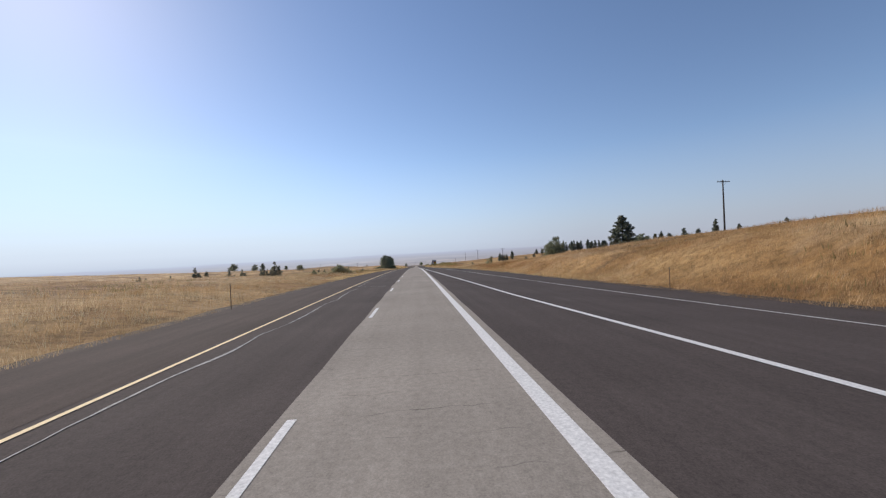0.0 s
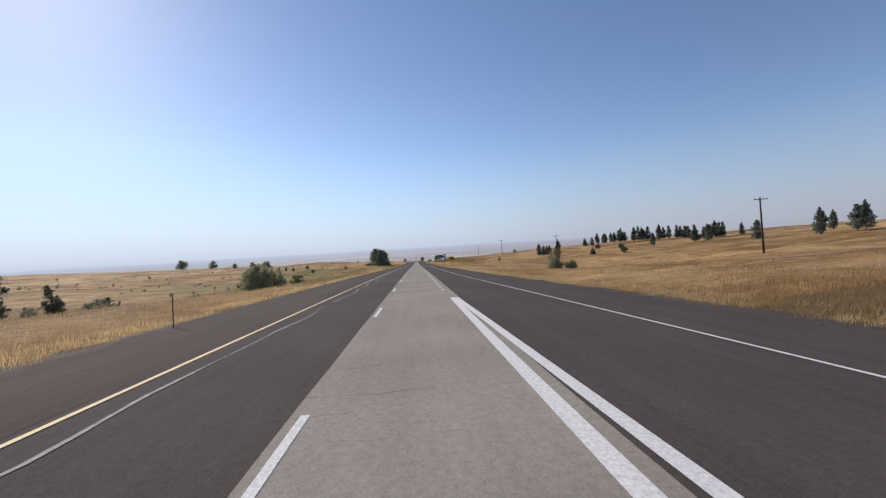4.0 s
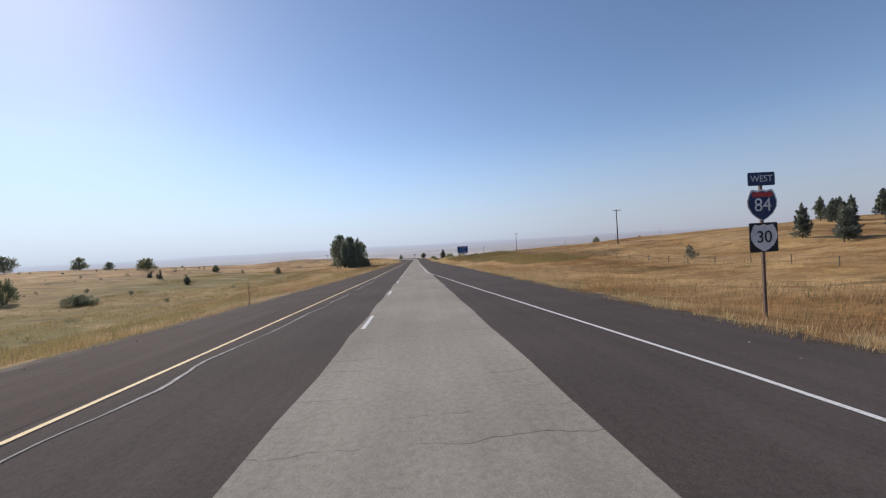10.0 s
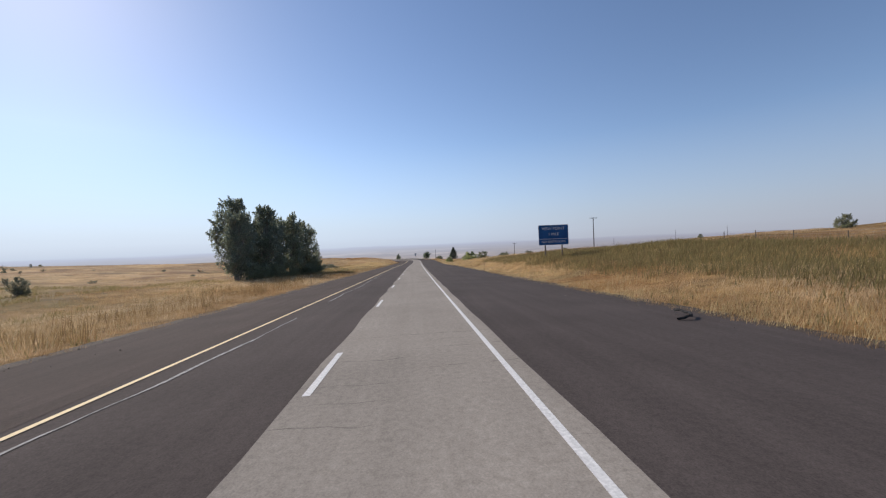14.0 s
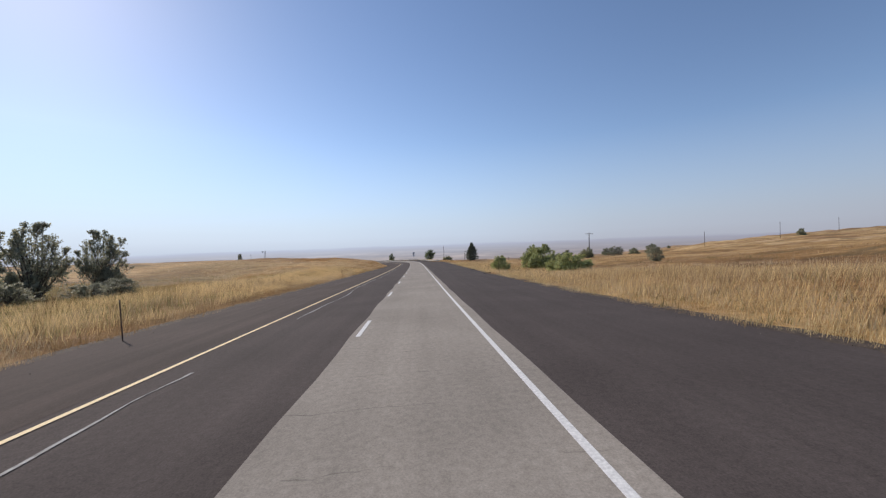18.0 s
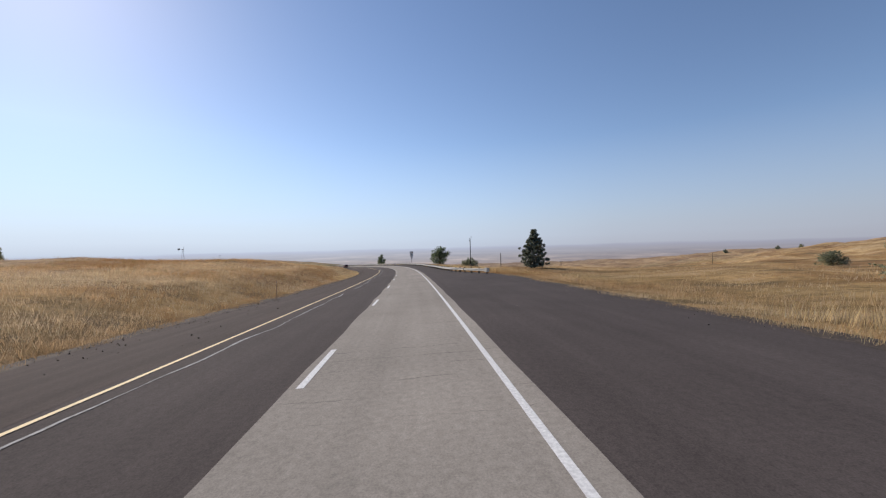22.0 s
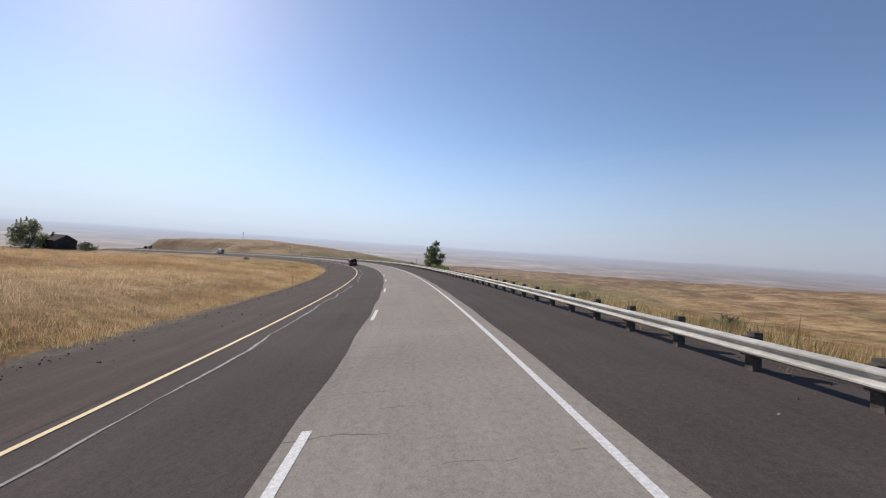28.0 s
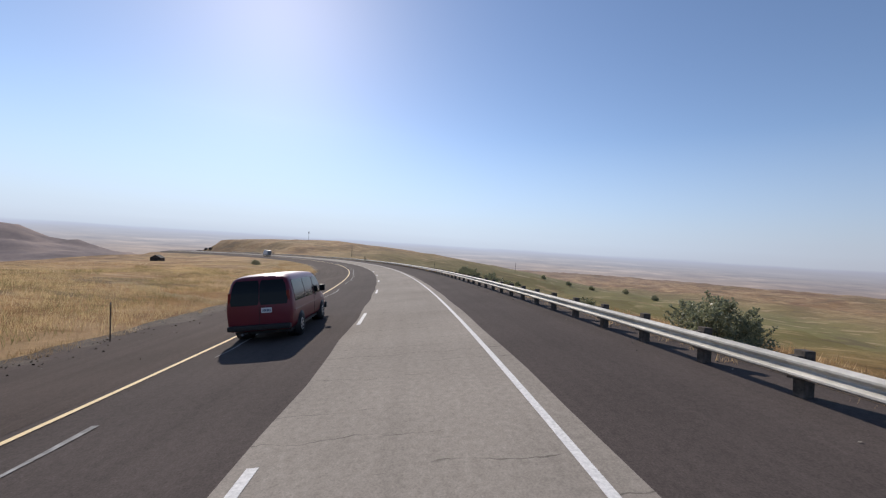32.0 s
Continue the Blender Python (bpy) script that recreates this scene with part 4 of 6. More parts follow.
for k in range(30):
    f = k / 29
    plant("far_pine", 352 - 52 * f + plant_rng.uniform(-5, 5), 124 + 50 * f + plant_rng.uniform(-5, 5), plant_rng.uniform(6.2, 9.2), plant_rng.uniform(4.0, 5.6),
          "dark pine on the golden hillside", PIN)
for s, lat, h, w in ((158, 106, 6.2, 4.2), (153, 109, 7.2, 4.6), (149, 112, 6.6, 4.6), (145, 116, 9.0, 5.2)):
    plant("far_pine", s, lat, h, w, "dark pine on the golden hillside", PIN)
for k in range(9):
    plant("far_pine", plant_rng.uniform(120, 270), plant_rng.uniform(105, 185), plant_rng.uniform(6.4, 9.2), plant_rng.uniform(4.4, 6.0),
          "dark pine on the golden hillside", PIN)
for s, lat in ((245, 80), (262, 88), (275, 84), (255, 72)):
    plant("juniper", s, lat, 3.2, 2.6, "young conifer on the golden hillside", PIN)
plant("small", 305, 44, 2.2, 2.4, "thin olive bush on the slope")
plant("bush", 414, 80, 2.8, 3.4, "dark bush on the hill skyline")
plant("bush", 497, 240, 4.4, 5.0, "small tree on the hill skyline")
plant("willow", 511, 13.6, 2.7, 3.5, wl)
plant("willow", 523, 24, 4.8, 8.4, wl)
plant("willow", 500.5, 21, 2.5, 6.4, wl)
for s, lat, h, w in ((572, 38, 4.6, 8.4), (575, 50, 3.6, 5.5), (553, 47, 3.0, 4.0)):
    plant("bush", s, lat, h, w, "dark green bush in tall dry grass")
for s, lat, h, w in ((569, 64, 3.6, 4.8), (505, 36.4, 2.2, 2.8)):
    plant("airy", s, lat, h, w, "thin grey-green tree on the grass slope")
for s, lat, h, w in ((605, 101, 4.2, 7.0), (608, 72, 2.8, 5.0), (598, 88, 3.0, 5.0), (585, 70, 2.8, 6.0)):
    plant("elder", s, lat, h, w, "thin leafy tree on the grass slope")
for x, y in ((357, 976), (389, 943), (402, 930)):
    plant("bush", 0, 0, 4.6, 5.0, "small dark tree on a golden hill", "trees on the far hill", xy=(x, y))
plant("bush", 673, 277, 5.0, 6.0, "lone dark tree on a golden hill")
plant("pine", 633, 29.0, 9.2, 6.6, "full dark green pine behind the guardrail", sink=0.7)
plant("round", 675, 14.4, 6.2, 7.2, "leafy green tree behind the guardrail")
plant("bush", 683, 26.5, 3.6, 6.8, "thin grey-green bush behind the guardrail")
plant("young_poplar", 793.5, 13.9, 8.4, 5.5, "tall leafy young poplar behind the guardrail")
plant("bush", 799, 15.5, 4.0, 4.4, "reddish-green shrub below a poplar")
for s, lat, h, w in ((716, 15, 1.1, 2), (728, 14, 1.2, 2.4), (738, 9.8, 0.8, 2.0), (746, 10.4, 0.8, 2.2), (752, 9.8, 0.9, 2.0), (758, 10.2, 0.8, 2.4), (764, 9.8, 0.9, 2.2), (770, 10.2, 1.0, 2.4),
                     (791, 15.5, 2.0, 3.0), (797, 17.5, 2.4, 3.4),
                     (812, 13.0, 2.9, 4.4), (823, 12.5, 1.4, 2.8), (833, 13, 1.2, 2.8), (841, 13, 1.6, 3.2),
                     (849, 13.8, 2.2, 3.8), (858, 14, 2.4, 4.0), (875, 18, 2.6, 4.5)):
    plant("bush", s, lat, h, w, "green shrub on the slope behind the guardrail", "shrubs behind the rail")
for s, lat, h, w in ((776, 12, 2.1, 3.2), (781, 12.6, 2.4, 3.4), (786, 12, 2.3, 3.0), (790, 11.4, 1.8, 2.8)):
    plant("willow", s, lat, h, w, "lush bright green shrub behind the guardrail", "shrubs behind the rail")
for x, y in ((-30, 1090), (-14, 1096), (6, 1078), (-48, 1100), (20, 1060), (-60, 1040), (-90, 1030)):
    plant("bush", 0, 0, 3.4, 4.6, "dark bush on the far green slope", "bushes on the far slope", xy=(x, y))
plant("small", 0, 0, 2.6, 2.8, "dark bush on the far grass slope", xy=(-150, 1010))
plant("bush", 0, 0, 1.8, 3.2, "dark round bush inside the bend", xy=(-130, 899))


# ---- posts, poles and signs ----
def facing(s, lat, dz=0.0, yaw=0.0):
    """A pose on the ground whose +x is to the right and whose -y faces oncoming eyes."""
    p = ground_at(s, lat)
    return Matrix.Translation(p + Vector((0, 0, dz))) @ Matrix.Rotation(float(np.interp(s, RS, RPSI)) + yaw, 4, "Z")


delin = None
POSTS = [(37.65 + 38.75 * k - {0: 14.4, 5: 0.8, 7: 3.0, 11: 2.4, 15: 1.2}.get(k, 0.0), -9.8 if 14 < k < 19 else -10.8 if k == 20 else -9.95 if k == 5 else -10.35) for k in range(21)] + [(s, float(EDGE_R(s)) - 0.25) for s in (24, 63, 90, 156.3, 227.6, 307, 352, 400, 445, 491, 546)]
for s, lat in POSTS:
    p = on_road(s, lat)
    psi = float(np.interp(s, RS, RPSI))
    m = Matrix.Translation(p) @ Matrix.Rotation(psi, 4, "Z") @ Matrix.Rotation(radians(plant_rng.uniform(-2.5, 2.5)), 4, "Y")
    if delin is None:
        delin = thing("delineator_post", m, "thin rusty brown roadside marker post at the shoulder edge", "post", "roadside marker posts")
        bm = bmesh.new()
        box(-0.012, 0, 0.68, 0.007, 0.028, 1.58, bm=bm)
        box(0.012, 0, 0.68, 0.007, 0.028, 1.58, bm=bm)
        box(0, 0.013, 0.68, 0.024, 0.006, 1.58, bm=bm)
        part("post", bm, post_brown, delin)
        bm = box(0, -0.010, 1.40, 0.036, 0.012, 0.09, 0.004)
        part("reflector", bm, dull_steel, delin, "small weathered reflector")
    else:
        copy_thing(delin, m)
for s, lat in ((192.5, 11.0), (153, 11.4), (622, 8.6)):
    p = facing(s, lat) @ Matrix.Rotation(radians(-9 if s > 190 else 3), 4, "Y")
    w = thing("marker_post", p, "short white plastic marker post in dry grass", "post", "white marker posts")
    bm = box(0, 0, 0.30, 0.09, 0.02, 0.95, 0.006)
    part("blade", bm, sign_white, w)
    part("band", box(0, -0.013, 0.66, 0.07, 0.006, 0.08), sign_black, w, "dark reflector band")


def text_mesh(body, size, mat):
    cu = bpy.data.curves.new("lettering", "FONT")
    cu.body, cu.size, cu.align_x, cu.align_y, cu.extrude = body, size, "CENTER", "CENTER", 0.004
    ob = bpy.data.objects.new("lettering", cu)
    scene.collection.objects.link(ob)
    dg = bpy.context.evaluated_depsgraph_get()
    dg.update()
    me = bpy.data.meshes.new_from_object(ob.evaluated_get(dg))
    bpy.data.objects.remove(ob)
    bpy.data.curves.remove(cu)
    me.materials.clear()
    me.materials.append(mat)
    me.transform(Matrix.Rotation(radians(90), 4, "X"))
    return me


def letter(body, size, x, z, y, mat, parent):
    me = text_mesh(body, size, mat)
    me.transform(Matrix.Translation((x, y, z)))
    return part("lettering", me, mat, parent)


def plate(x, z, w, h, mat, r=0.05, t=0.02, y=0.0):
    """An upright sheet with rounded corners."""
    bm = bmesh.new()
    pts = []
    for cx, cz, a0 in ((w / 2 - r, h / 2 - r, 0), (-w / 2 + r, h / 2 - r, 90), (-w / 2 + r, -h / 2 + r, 180), (w / 2 - r, -h / 2 + r, 270)):
        for k in range(5):
            a = radians(a0 + 22.5 * k)
            pts.append(bm.verts.new((x + cx + r * math.cos(a), y - t / 2, z + cz + r * math.sin(a))))
    f = bm.faces.new(pts)
    r2 = bmesh.ops.extrude_face_region(bm, geom=[f])
    bmesh.ops.translate(bm, vec=(0, t, 0), verts=[v for v in r2["geom"] if isinstance(v, bmesh.types.BMVert)])
    bmesh.ops.recalc_face_normals(bm, faces=bm.faces)
    return bm


# amber sign
sg = thing("road_sign", facing(216, 10.8, -0.1), "amber rectangular road sign on a thin post", "sign")
part("post", box(0, 0.05, 1.45, 0.09, 0.07, 3.6), old_wood, sg)
part("border", plate(0, 2.90, 1.42, 0.96, sign_black, 0.07), sign_black, sg, "black border")
pn = part("panel", plate(0, 2.90, 1.35, 0.89, sign_yellow, 0.06, y=-0.012), sign_yellow, sg, "amber panel")
for z, n, w0 in ((3.07, 8, 0.085), (2.73, 4, 0.095)):
    for k in range(n):
        if n == 8 and k == 5:
            continue
        part("letter_bar", box((k - (n - 1) / 2) * 0.137, -0.026, z, w0, 0.006, 0.19), sign_black, pn)

# route markers
sg = thing("route_marker", facing(257, 11.7, -0.45), "route marker signs on one brown post", "sign")
part("post", box(0, 0.05, 2.45, 0.09, 0.07, 5.5), post_brown, sg)
pn = part("direction_plate", plate(0, 5.10, 0.95, 0.44, sign_navy), sign_navy, sg, "dark blue direction plate")
letter("WEST", 0.30, 0, 5.10, -0.016, sign_white, pn)


def shield(z, w, h, y, mat, crown=0.0):
    bm = bmesh.new()
    prof = [(0.0, -0.5), (0.16, -0.42), (0.34, -0.28), (0.46, -0.08), (0.48, 0.10), (0.42, 0.28), (0.36, 0.40), (0.30, 0.44), (0.15, 0.40), (0.0, 0.44)]
    pts = prof + [(-a, b) for a, b in reversed(prof[1:-1])]
    vs_ = [bm.verts.new((a * w, y, z + b * h)) for a, b in pts]
    f = bm.faces.new(vs_)
    r2 = bmesh.ops.extrude_face_region(bm, geom=[f])
    bmesh.ops.translate(bm, vec=(0, 0.014, 0), verts=[v for v in r2["geom"] if isinstance(v, bmesh.types.BMVert)])
    bmesh.ops.recalc_face_normals(bm, faces=bm.faces)
    return bm


pn = part("interstate_shield", shield(4.27, 1.12, 1.12, 0.0, sign_white), sign_white, sg, "white-edged blue shield")
part("shield_face", shield(4.25, 1.02, 1.02, -0.012, sign_navy), sign_navy, pn)
part("shield_band", box(0, -0.018, 4.58, 0.70, 0.010, 0.16), sign_red, pn, "red top band")
letter("84", 0.62, 0, 4.22, -0.024, sign_white, pn)
pn = part("route_plate", plate(0, 3.16, 1.0, 0.98, sign_black), sign_black, sg, "black square route plate")
part("shield_face", shield(3.17, 0.98, 0.96, -0.022, sign_white), sign_white, pn, "white shield")
letter("30", 0.56, 0, 3.16, -0.034, sign_black, pn)

# view point sign
sg = thing("information_sign", facing(397.7, 18.8), "large blue information sign on two posts in the grass", "sign")
for x in (-1.15, 1.15):
    part("post", box(x, 0.08, 1.2, 0.16, 0.12, 3.6), old_wood, sg)
part("border", plate(0, 3.05, 4.1, 2.7, sign_white, 0.12), sign_white, sg, "white border")
pn = part("panel", plate(0, 3.05, 4.0, 2.6, sign_blue, 0.11, y=-0.012), sign_blue, sg, "blue panel")
letter("VIEW POINT", 0.56, 0, 3.90, -0.028, sign_white, pn)
letter("1 MILE", 0.52, 0, 3.15, -0.028, sign_white, pn)
part("divider", box(0, -0.026, 2.52, 3.9, 0.006, 0.05), sign_white, pn)
letter("NO RESTROOMS", 0.44, 0, 2.14, -0.028, sign_white, pn)

# speed limit
sg = thing("speed_limit_sign", facing(698.0, 8.3, 0.0), "white speed limit signs on a wooden post behind the guardrail", "sign")
sz = 0.6
part("post", box(0, 0.06, 1.5 + sz / 2, 0.11, 0.09, 3.6 + sz), old_wood, sg)
part("border", plate(0, 3.75 + sz, 1.22, 1.72, sign_black, 0.07, y=0.0), sign_black, sg, "black border")
pn = part("panel", plate(0, 3.75 + sz, 1.16, 1.66, sign_white, 0.06, y=-0.012), sign_white, sg, "white panel")
letter("SPEED", 0.35, 0, 4.34 + sz, -0.028, sign_black, pn)
letter("LIMIT", 0.35, 0, 3.93 + sz, -0.028, sign_black, pn)
letter("65", 0.66, 0, 3.36 + sz, -0.028, sign_black, pn)
part("border", plate(0, 2.38 + sz, 0.80, 0.86, sign_black, 0.04, y=0.0), sign_black, sg, "dark border")
pn = part("panel", plate(0, 2.38 + sz, 0.75, 0.81, dull_steel, 0.03, y=-0.012), sign_white, sg, "weathered grey panel")
letter("TRUCKS", 0.19, 0, 2.64 + sz, -0.028, sign_black, pn)
letter("55", 0.50, 0, 2.26 + sz, -0.028, sign_black, pn)

# utility poles
pole0 = None
for s, lat, h in ((70, 58, 10.5), (159.4, 57.5, 9.4), (254.6, 57, 10.4), (349, 55.5, 9.6), (476, 60, 11.0), (573, 57, 8.4)):
    m = facing(s, lat, 0, plant_rng.uniform(-0.15, 0.15)) @ Matrix.Rotation(radians(plant_rng.uniform(-1.5, 1.5)), 4, "Y") @ Matrix.Diagonal((1, 1, h / 10, 1))
    if pole0 is None:
        pole0 = thing("utility_pole", Vector((0, 0, 0)), "weathered wooden utility pole with one crossarm on the grass", "pole", "utility pole line")
        part("pole", rod((0, 0, -0.6), (0, 0, 10), 0.17, 0.11, 10), dark_wood, pole0, smooth=True)
        part("crossarm", box(0, -0.14, 9.65, 2.5, 0.10, 0.12, 0.01), dark_wood, pole0)
        for x in (-1.1, -0.45, 0.45, 1.1):
            part("insulator", rod((x, -0.14, 9.7), (x, -0.14, 9.93), 0.045, 0.03, 8), dull_steel, pole0)
        for x in (-0.6, 0.6):
            part("brace", rod((x, -0.16, 9.62), (0, -0.14, 8.95), 0.018, 0.018, 5), dull_steel, pole0)
        pole0.matrix_basis = m
        base_scale = Matrix.Diagonal((1, 1, 10 / h, 1))
    else:
        copy_thing(pole0, m @ base_scale)
pl = thing("wooden_post", facing(675.7, 35.4), "tall plain wooden post in dry grass", "post")
part("post", rod((0, 0, -0.4), (0, 0, 5.4), 0.13, 0.11, 9), dark_wood, pl)
pl = thing("utility_pole", facing(707.6, 77), "small old pole with two short crossarms below the road", "pole")
part("pole", rod((0, 0, -0.4), (0, 0, 5.4), 0.13, 0.10, 9), dark_wood, pl)
part("crossarm", box(0, -0.1, 5.1, 1.9, 0.09, 0.10), dark_wood, pl)
part("brace", rod((-0.7, -0.1, 5.1), (0, -0.1, 4.5), 0.03, 0.03, 5), dark_wood, pl)
part("brace", rod((0.7, -0.1, 5.1), (0, -0.1, 4.5), 0.03, 0.03, 5), dark_wood, pl)
for s, lat, h in ((640, 160, 9), (655, 230, 10), (668, 300, 10), (720, 180, 9)):
    pl = thing("wooden_post", facing(s, lat), "thin distant pole on a golden hill", "post", "far poles")
    part("post", rod((0, 0, -0.4), (0, 0, h), 0.13, 0.10, 7), dark_wood, pl)
pl = thing("weather_mast", facing(647.3, 17.7), "dark steel mast with instruments and a box at its foot", "mast")
part("pole", rod((0, 0, -0.4), (0, 0, 7.5), 0.11, 0.09, 10), black_plastic, pl, smooth=True)
part("arm", rod((-0.25, 0, 7.5), (0.35, 0, 7.62), 0.02, 0.02, 6), dull_steel, pl)
part("sensor", rod((0.33, 0, 7.55), (0.33, 0, 7.95), 0.05, 0.03, 8), dull_steel, pl)
part("sensor", box(-0.16, -0.1, 6.9, 0.2, 0.16, 0.24, 0.02), dull_steel, pl)
part("base_box", box(0, -0.18, 0.42, 0.75, 0.45, 0.85, 0.03), old_wood, pl, "squat box at the foot")
pl = thing("radio_mast", ground_xy(-258, 1102), "thin mast on the far hilltop", "mast")
part("pole", rod((0, 0, -0.5), (0, 0, 7.5), 0.16, 0.10, 7), dull_steel, pl)
part("antenna", box(0, 0, 6.4, 0.9, 0.3, 1.3, 0.05), dull_steel, pl)
for x, y in ((-165, 1020), (-105, 1010), (-70, 1105)):
    pl = thing("wooden_post", ground_xy(x, y), "thin distant pole on the far hill", "post", "far poles")
    part("post", rod((0, 0, -0.4), (0, 0, 7), 0.14, 0.10, 7), dark_wood, pl)

# windmill
wm = thing("windmill", facing(771.8, -86.5, 0, 1.75), "old steel farm windmill with lattice tower on the grass skyline", "windmill")
TH = 10.4
for sx in (-1, 1):
    for sy in (-1, 1):
        part("tower_leg", rod((sx * 1.0, sy * 1.0, -0.4), (sx * 0.12, sy * 0.12, TH), 0.06, 0.05, 6), dull_steel, wm)
for k in range(5):
    z = 1.2 + k * 2.0
    r = 1.0 - 0.88 * z / TH
    for a, b in (((-r, -r), (r, -r)), ((r, -r), (r, r)), ((r, r), (-r, r)), ((-r, r), (-r, -r))):
        part("brace", rod((*a, z), (*b, z), 0.025, 0.025, 5), dull_steel, wm)
for k in range(14):
    a = k * 2 * math.pi / 14
    q = box(0, 0, 0.72, 0.20, 0.02, 0.75)
    bmesh.ops.rotate(q, verts=q.verts, cent=(0, 0, 0.7), matrix=Matrix.Rotation(radians(28), 3, "Z"))
    bmesh.ops.rotate(q, verts=q.verts, cent=(0, 0, 0), matrix=Matrix.Rotation(a, 3, "Y"))
    bmesh.ops.translate(q, verts=q.verts, vec=(0, -0.45, TH + 0.2))
    me = bpy.data.meshes.new("blade")
    q.to_mesh(me)
    q.free()
    me.materials.append(dull_steel)
    part("blade", me, dull_steel, wm)
part("hub", rod((0, -0.55, TH + 0.2), (0, 0.3, TH + 0.2), 0.14, 0.14, 10), dull_steel, wm)
part("tail_boom", rod((0, 0.2, TH + 0.2), (0, 1.3, TH + 0.2), 0.03, 0.03, 6), dull_steel, wm)
part("tail_vane", box(0, 1.5, TH + 0.25, 0.03, 0.95, 0.8, 0.01), dull_steel, wm)


def make_shed(place, w, d, h, label):
    sh = thing("shed", place, label, "shed")
    for y in (-d / 2, d / 2):
        bm = bmesh.new()
        pts = [(-w / 2, y, -0.3), (w / 2, y, -0.3), (w / 2, y, h * 0.62), (0, y, h), (-w / 2, y, h * 0.62)]
        f = bm.faces.new([bm.verts.new(q) for q in pts])
        r = bmesh.ops.extrude_face_region(bm, geom=[f])
        bmesh.ops.translate(bm, vec=(0, 0.08, 0), verts=[v for v in r["geom"] if isinstance(v, bmesh.types.BMVert)])
        bmesh.ops.recalc_face_normals(bm, faces=bm.faces)
        part("gable_wall", bm, shed_wood, sh)
    for x in (-w / 2, w / 2):
        part("side_wall", box(x, 0, h * 0.31 - 0.15, 0.08, d, h * 0.62 + 0.3), shed_wood, sh)
    for sgn in (-1, 1):
        bm = box(0, 0.04, 0, w * 0.64, d + 0.5, 0.07)
        bmesh.ops.rotate(bm, verts=bm.verts, cent=(0, 0, 0), matrix=Matrix.Rotation(sgn * math.atan2(h * 0.38, w / 2), 3, "Y"))
        bmesh.ops.translate(bm, verts=bm.verts, vec=(sgn * w * 0.26, 0, h * 0.83))
        part("roof", bm, dark_wood, sh)
    part("door", box(0.2, -d / 2 - 0.02, 0.85, 0.9, 0.05, 1.7), black_plastic, sh, "dark doorway boards")
    return sh


make_shed(facing(801, -64.5, 0, 0.9), 3.6, 4.6, 3.0, "dark weathered wooden shed beside a tree")
make_shed(Matrix.Translation(ground_xy(-216, 931)) @ Matrix.Rotation(0.6, 4, "Z"), 4.2, 5.0, 3.2, "dark weathered wooden hut on the grass slope")

# ---- wire fence in the field ----
fence = thing("wire_fence", ground_at(262, 37), "old wire fence on short dark wooden posts in the field", "fence")
f_inv = fence.matrix_basis.inverted()
tops = []
for k in range(28):
    q = f_inv @ ground_at(262 + 4.8 * k, 37 + 0.3 * math.sin(k * 1.7) + 0.08 * max(0, k - 18))
    part("post", rod(q + Vector((0, 0, -0.4)), q + Vector((0.05 * math.sin(k * 2.3), 0.03, 0.85 + 0.08 * math.sin(k * 5.1))), 0.05, 0.042, 7), old_wood, fence)
    tops.append(q)
for z in (0.3, 0.55, 0.8):
    part("wire", limbs_mesh("wire", [(a + Vector((0, 0, z)), b + Vector((0, 0, z)), 0.008, 0.008) for a, b in zip(tops, tops[1:])], dull_steel, 4), dull_steel, fence)

# ---- dirt track in the hollow ----
tr = [ground_at(s_, l_) for s_, l_ in [(np.interp(k, [0, 8, 16, 24], [296, 306, 318, 332]), np.interp(k, [0, 8, 16, 24], [-86, -80, -76.5, -74.5])) for k in range(25)]]
tv = []
for k, q in enumerate(tr):
    d = (tr[min(k + 1, 24)] - tr[max(k - 1, 0)]).normalized()
    n_ = d.cross(Vector((0, 0, 1))).normalized() * (0.55 + 0.15 * math.sin(k * 1.9))
    tv += [q + n_ + Vector((0, 0, 0.07)), q - n_ + Vector((0, 0, 0.07))]
track = new("dirt_track", mesh_from("dirt_track", tv, grid_faces(25, 2), pale_dirt, smooth=True))
tagged(track, "pale bare dirt track crossing a grassy hollow", "track", kind="structure")

# ---- dark basalt ledge at the end of the far hill ----
rock_rng = random.Random(21)
for k in range(9):
    f = k / 8
    q = ground_xy(-347 + 20 * f + rock_rng.uniform(-1, 1), 1066 - 4 * f + rock_rng.uniform(-1, 1))
    bm = bmesh.new()
    bmesh.ops.create_icosphere(bm, subdivisions=2, radius=1.0)
    for v in bm.verts:
        v.co *= 0.75 + 0.5 * noise.noise(v.co * 1.3 + Vector((k * 3.1, 0, 0)))
    bmesh.ops.scale(bm, vec=(rock_rng.uniform(1.8, 3.0), rock_rng.uniform(1.2, 2.0), rock_rng.uniform(0.8, 1.5)), verts=bm.verts)
    ob = part("rock", bm, basalt, None)
    ob.matrix_basis = Matrix.Translation(q) @ Matrix.Rotation(rock_rng.uniform(0, 6.28), 4, "Z")
    tagged(ob, "dark weathered basalt rock on the hill's edge", "rock", "basalt ledge")

# ---- guardrail ----
gr_lat = lambda s: float(np.interp(s, [592, 598, 604, 612, 640, 1240], [8.9, 7.1, 6.0, 5.55, 5.45, 5.45]))
rail = thing("guardrail", ground_at(592, 9.3), "galvanised steel guardrail on dark wooden posts along the shoulder", "guardrail")
rail_inv = rail.matrix_basis.inverted()


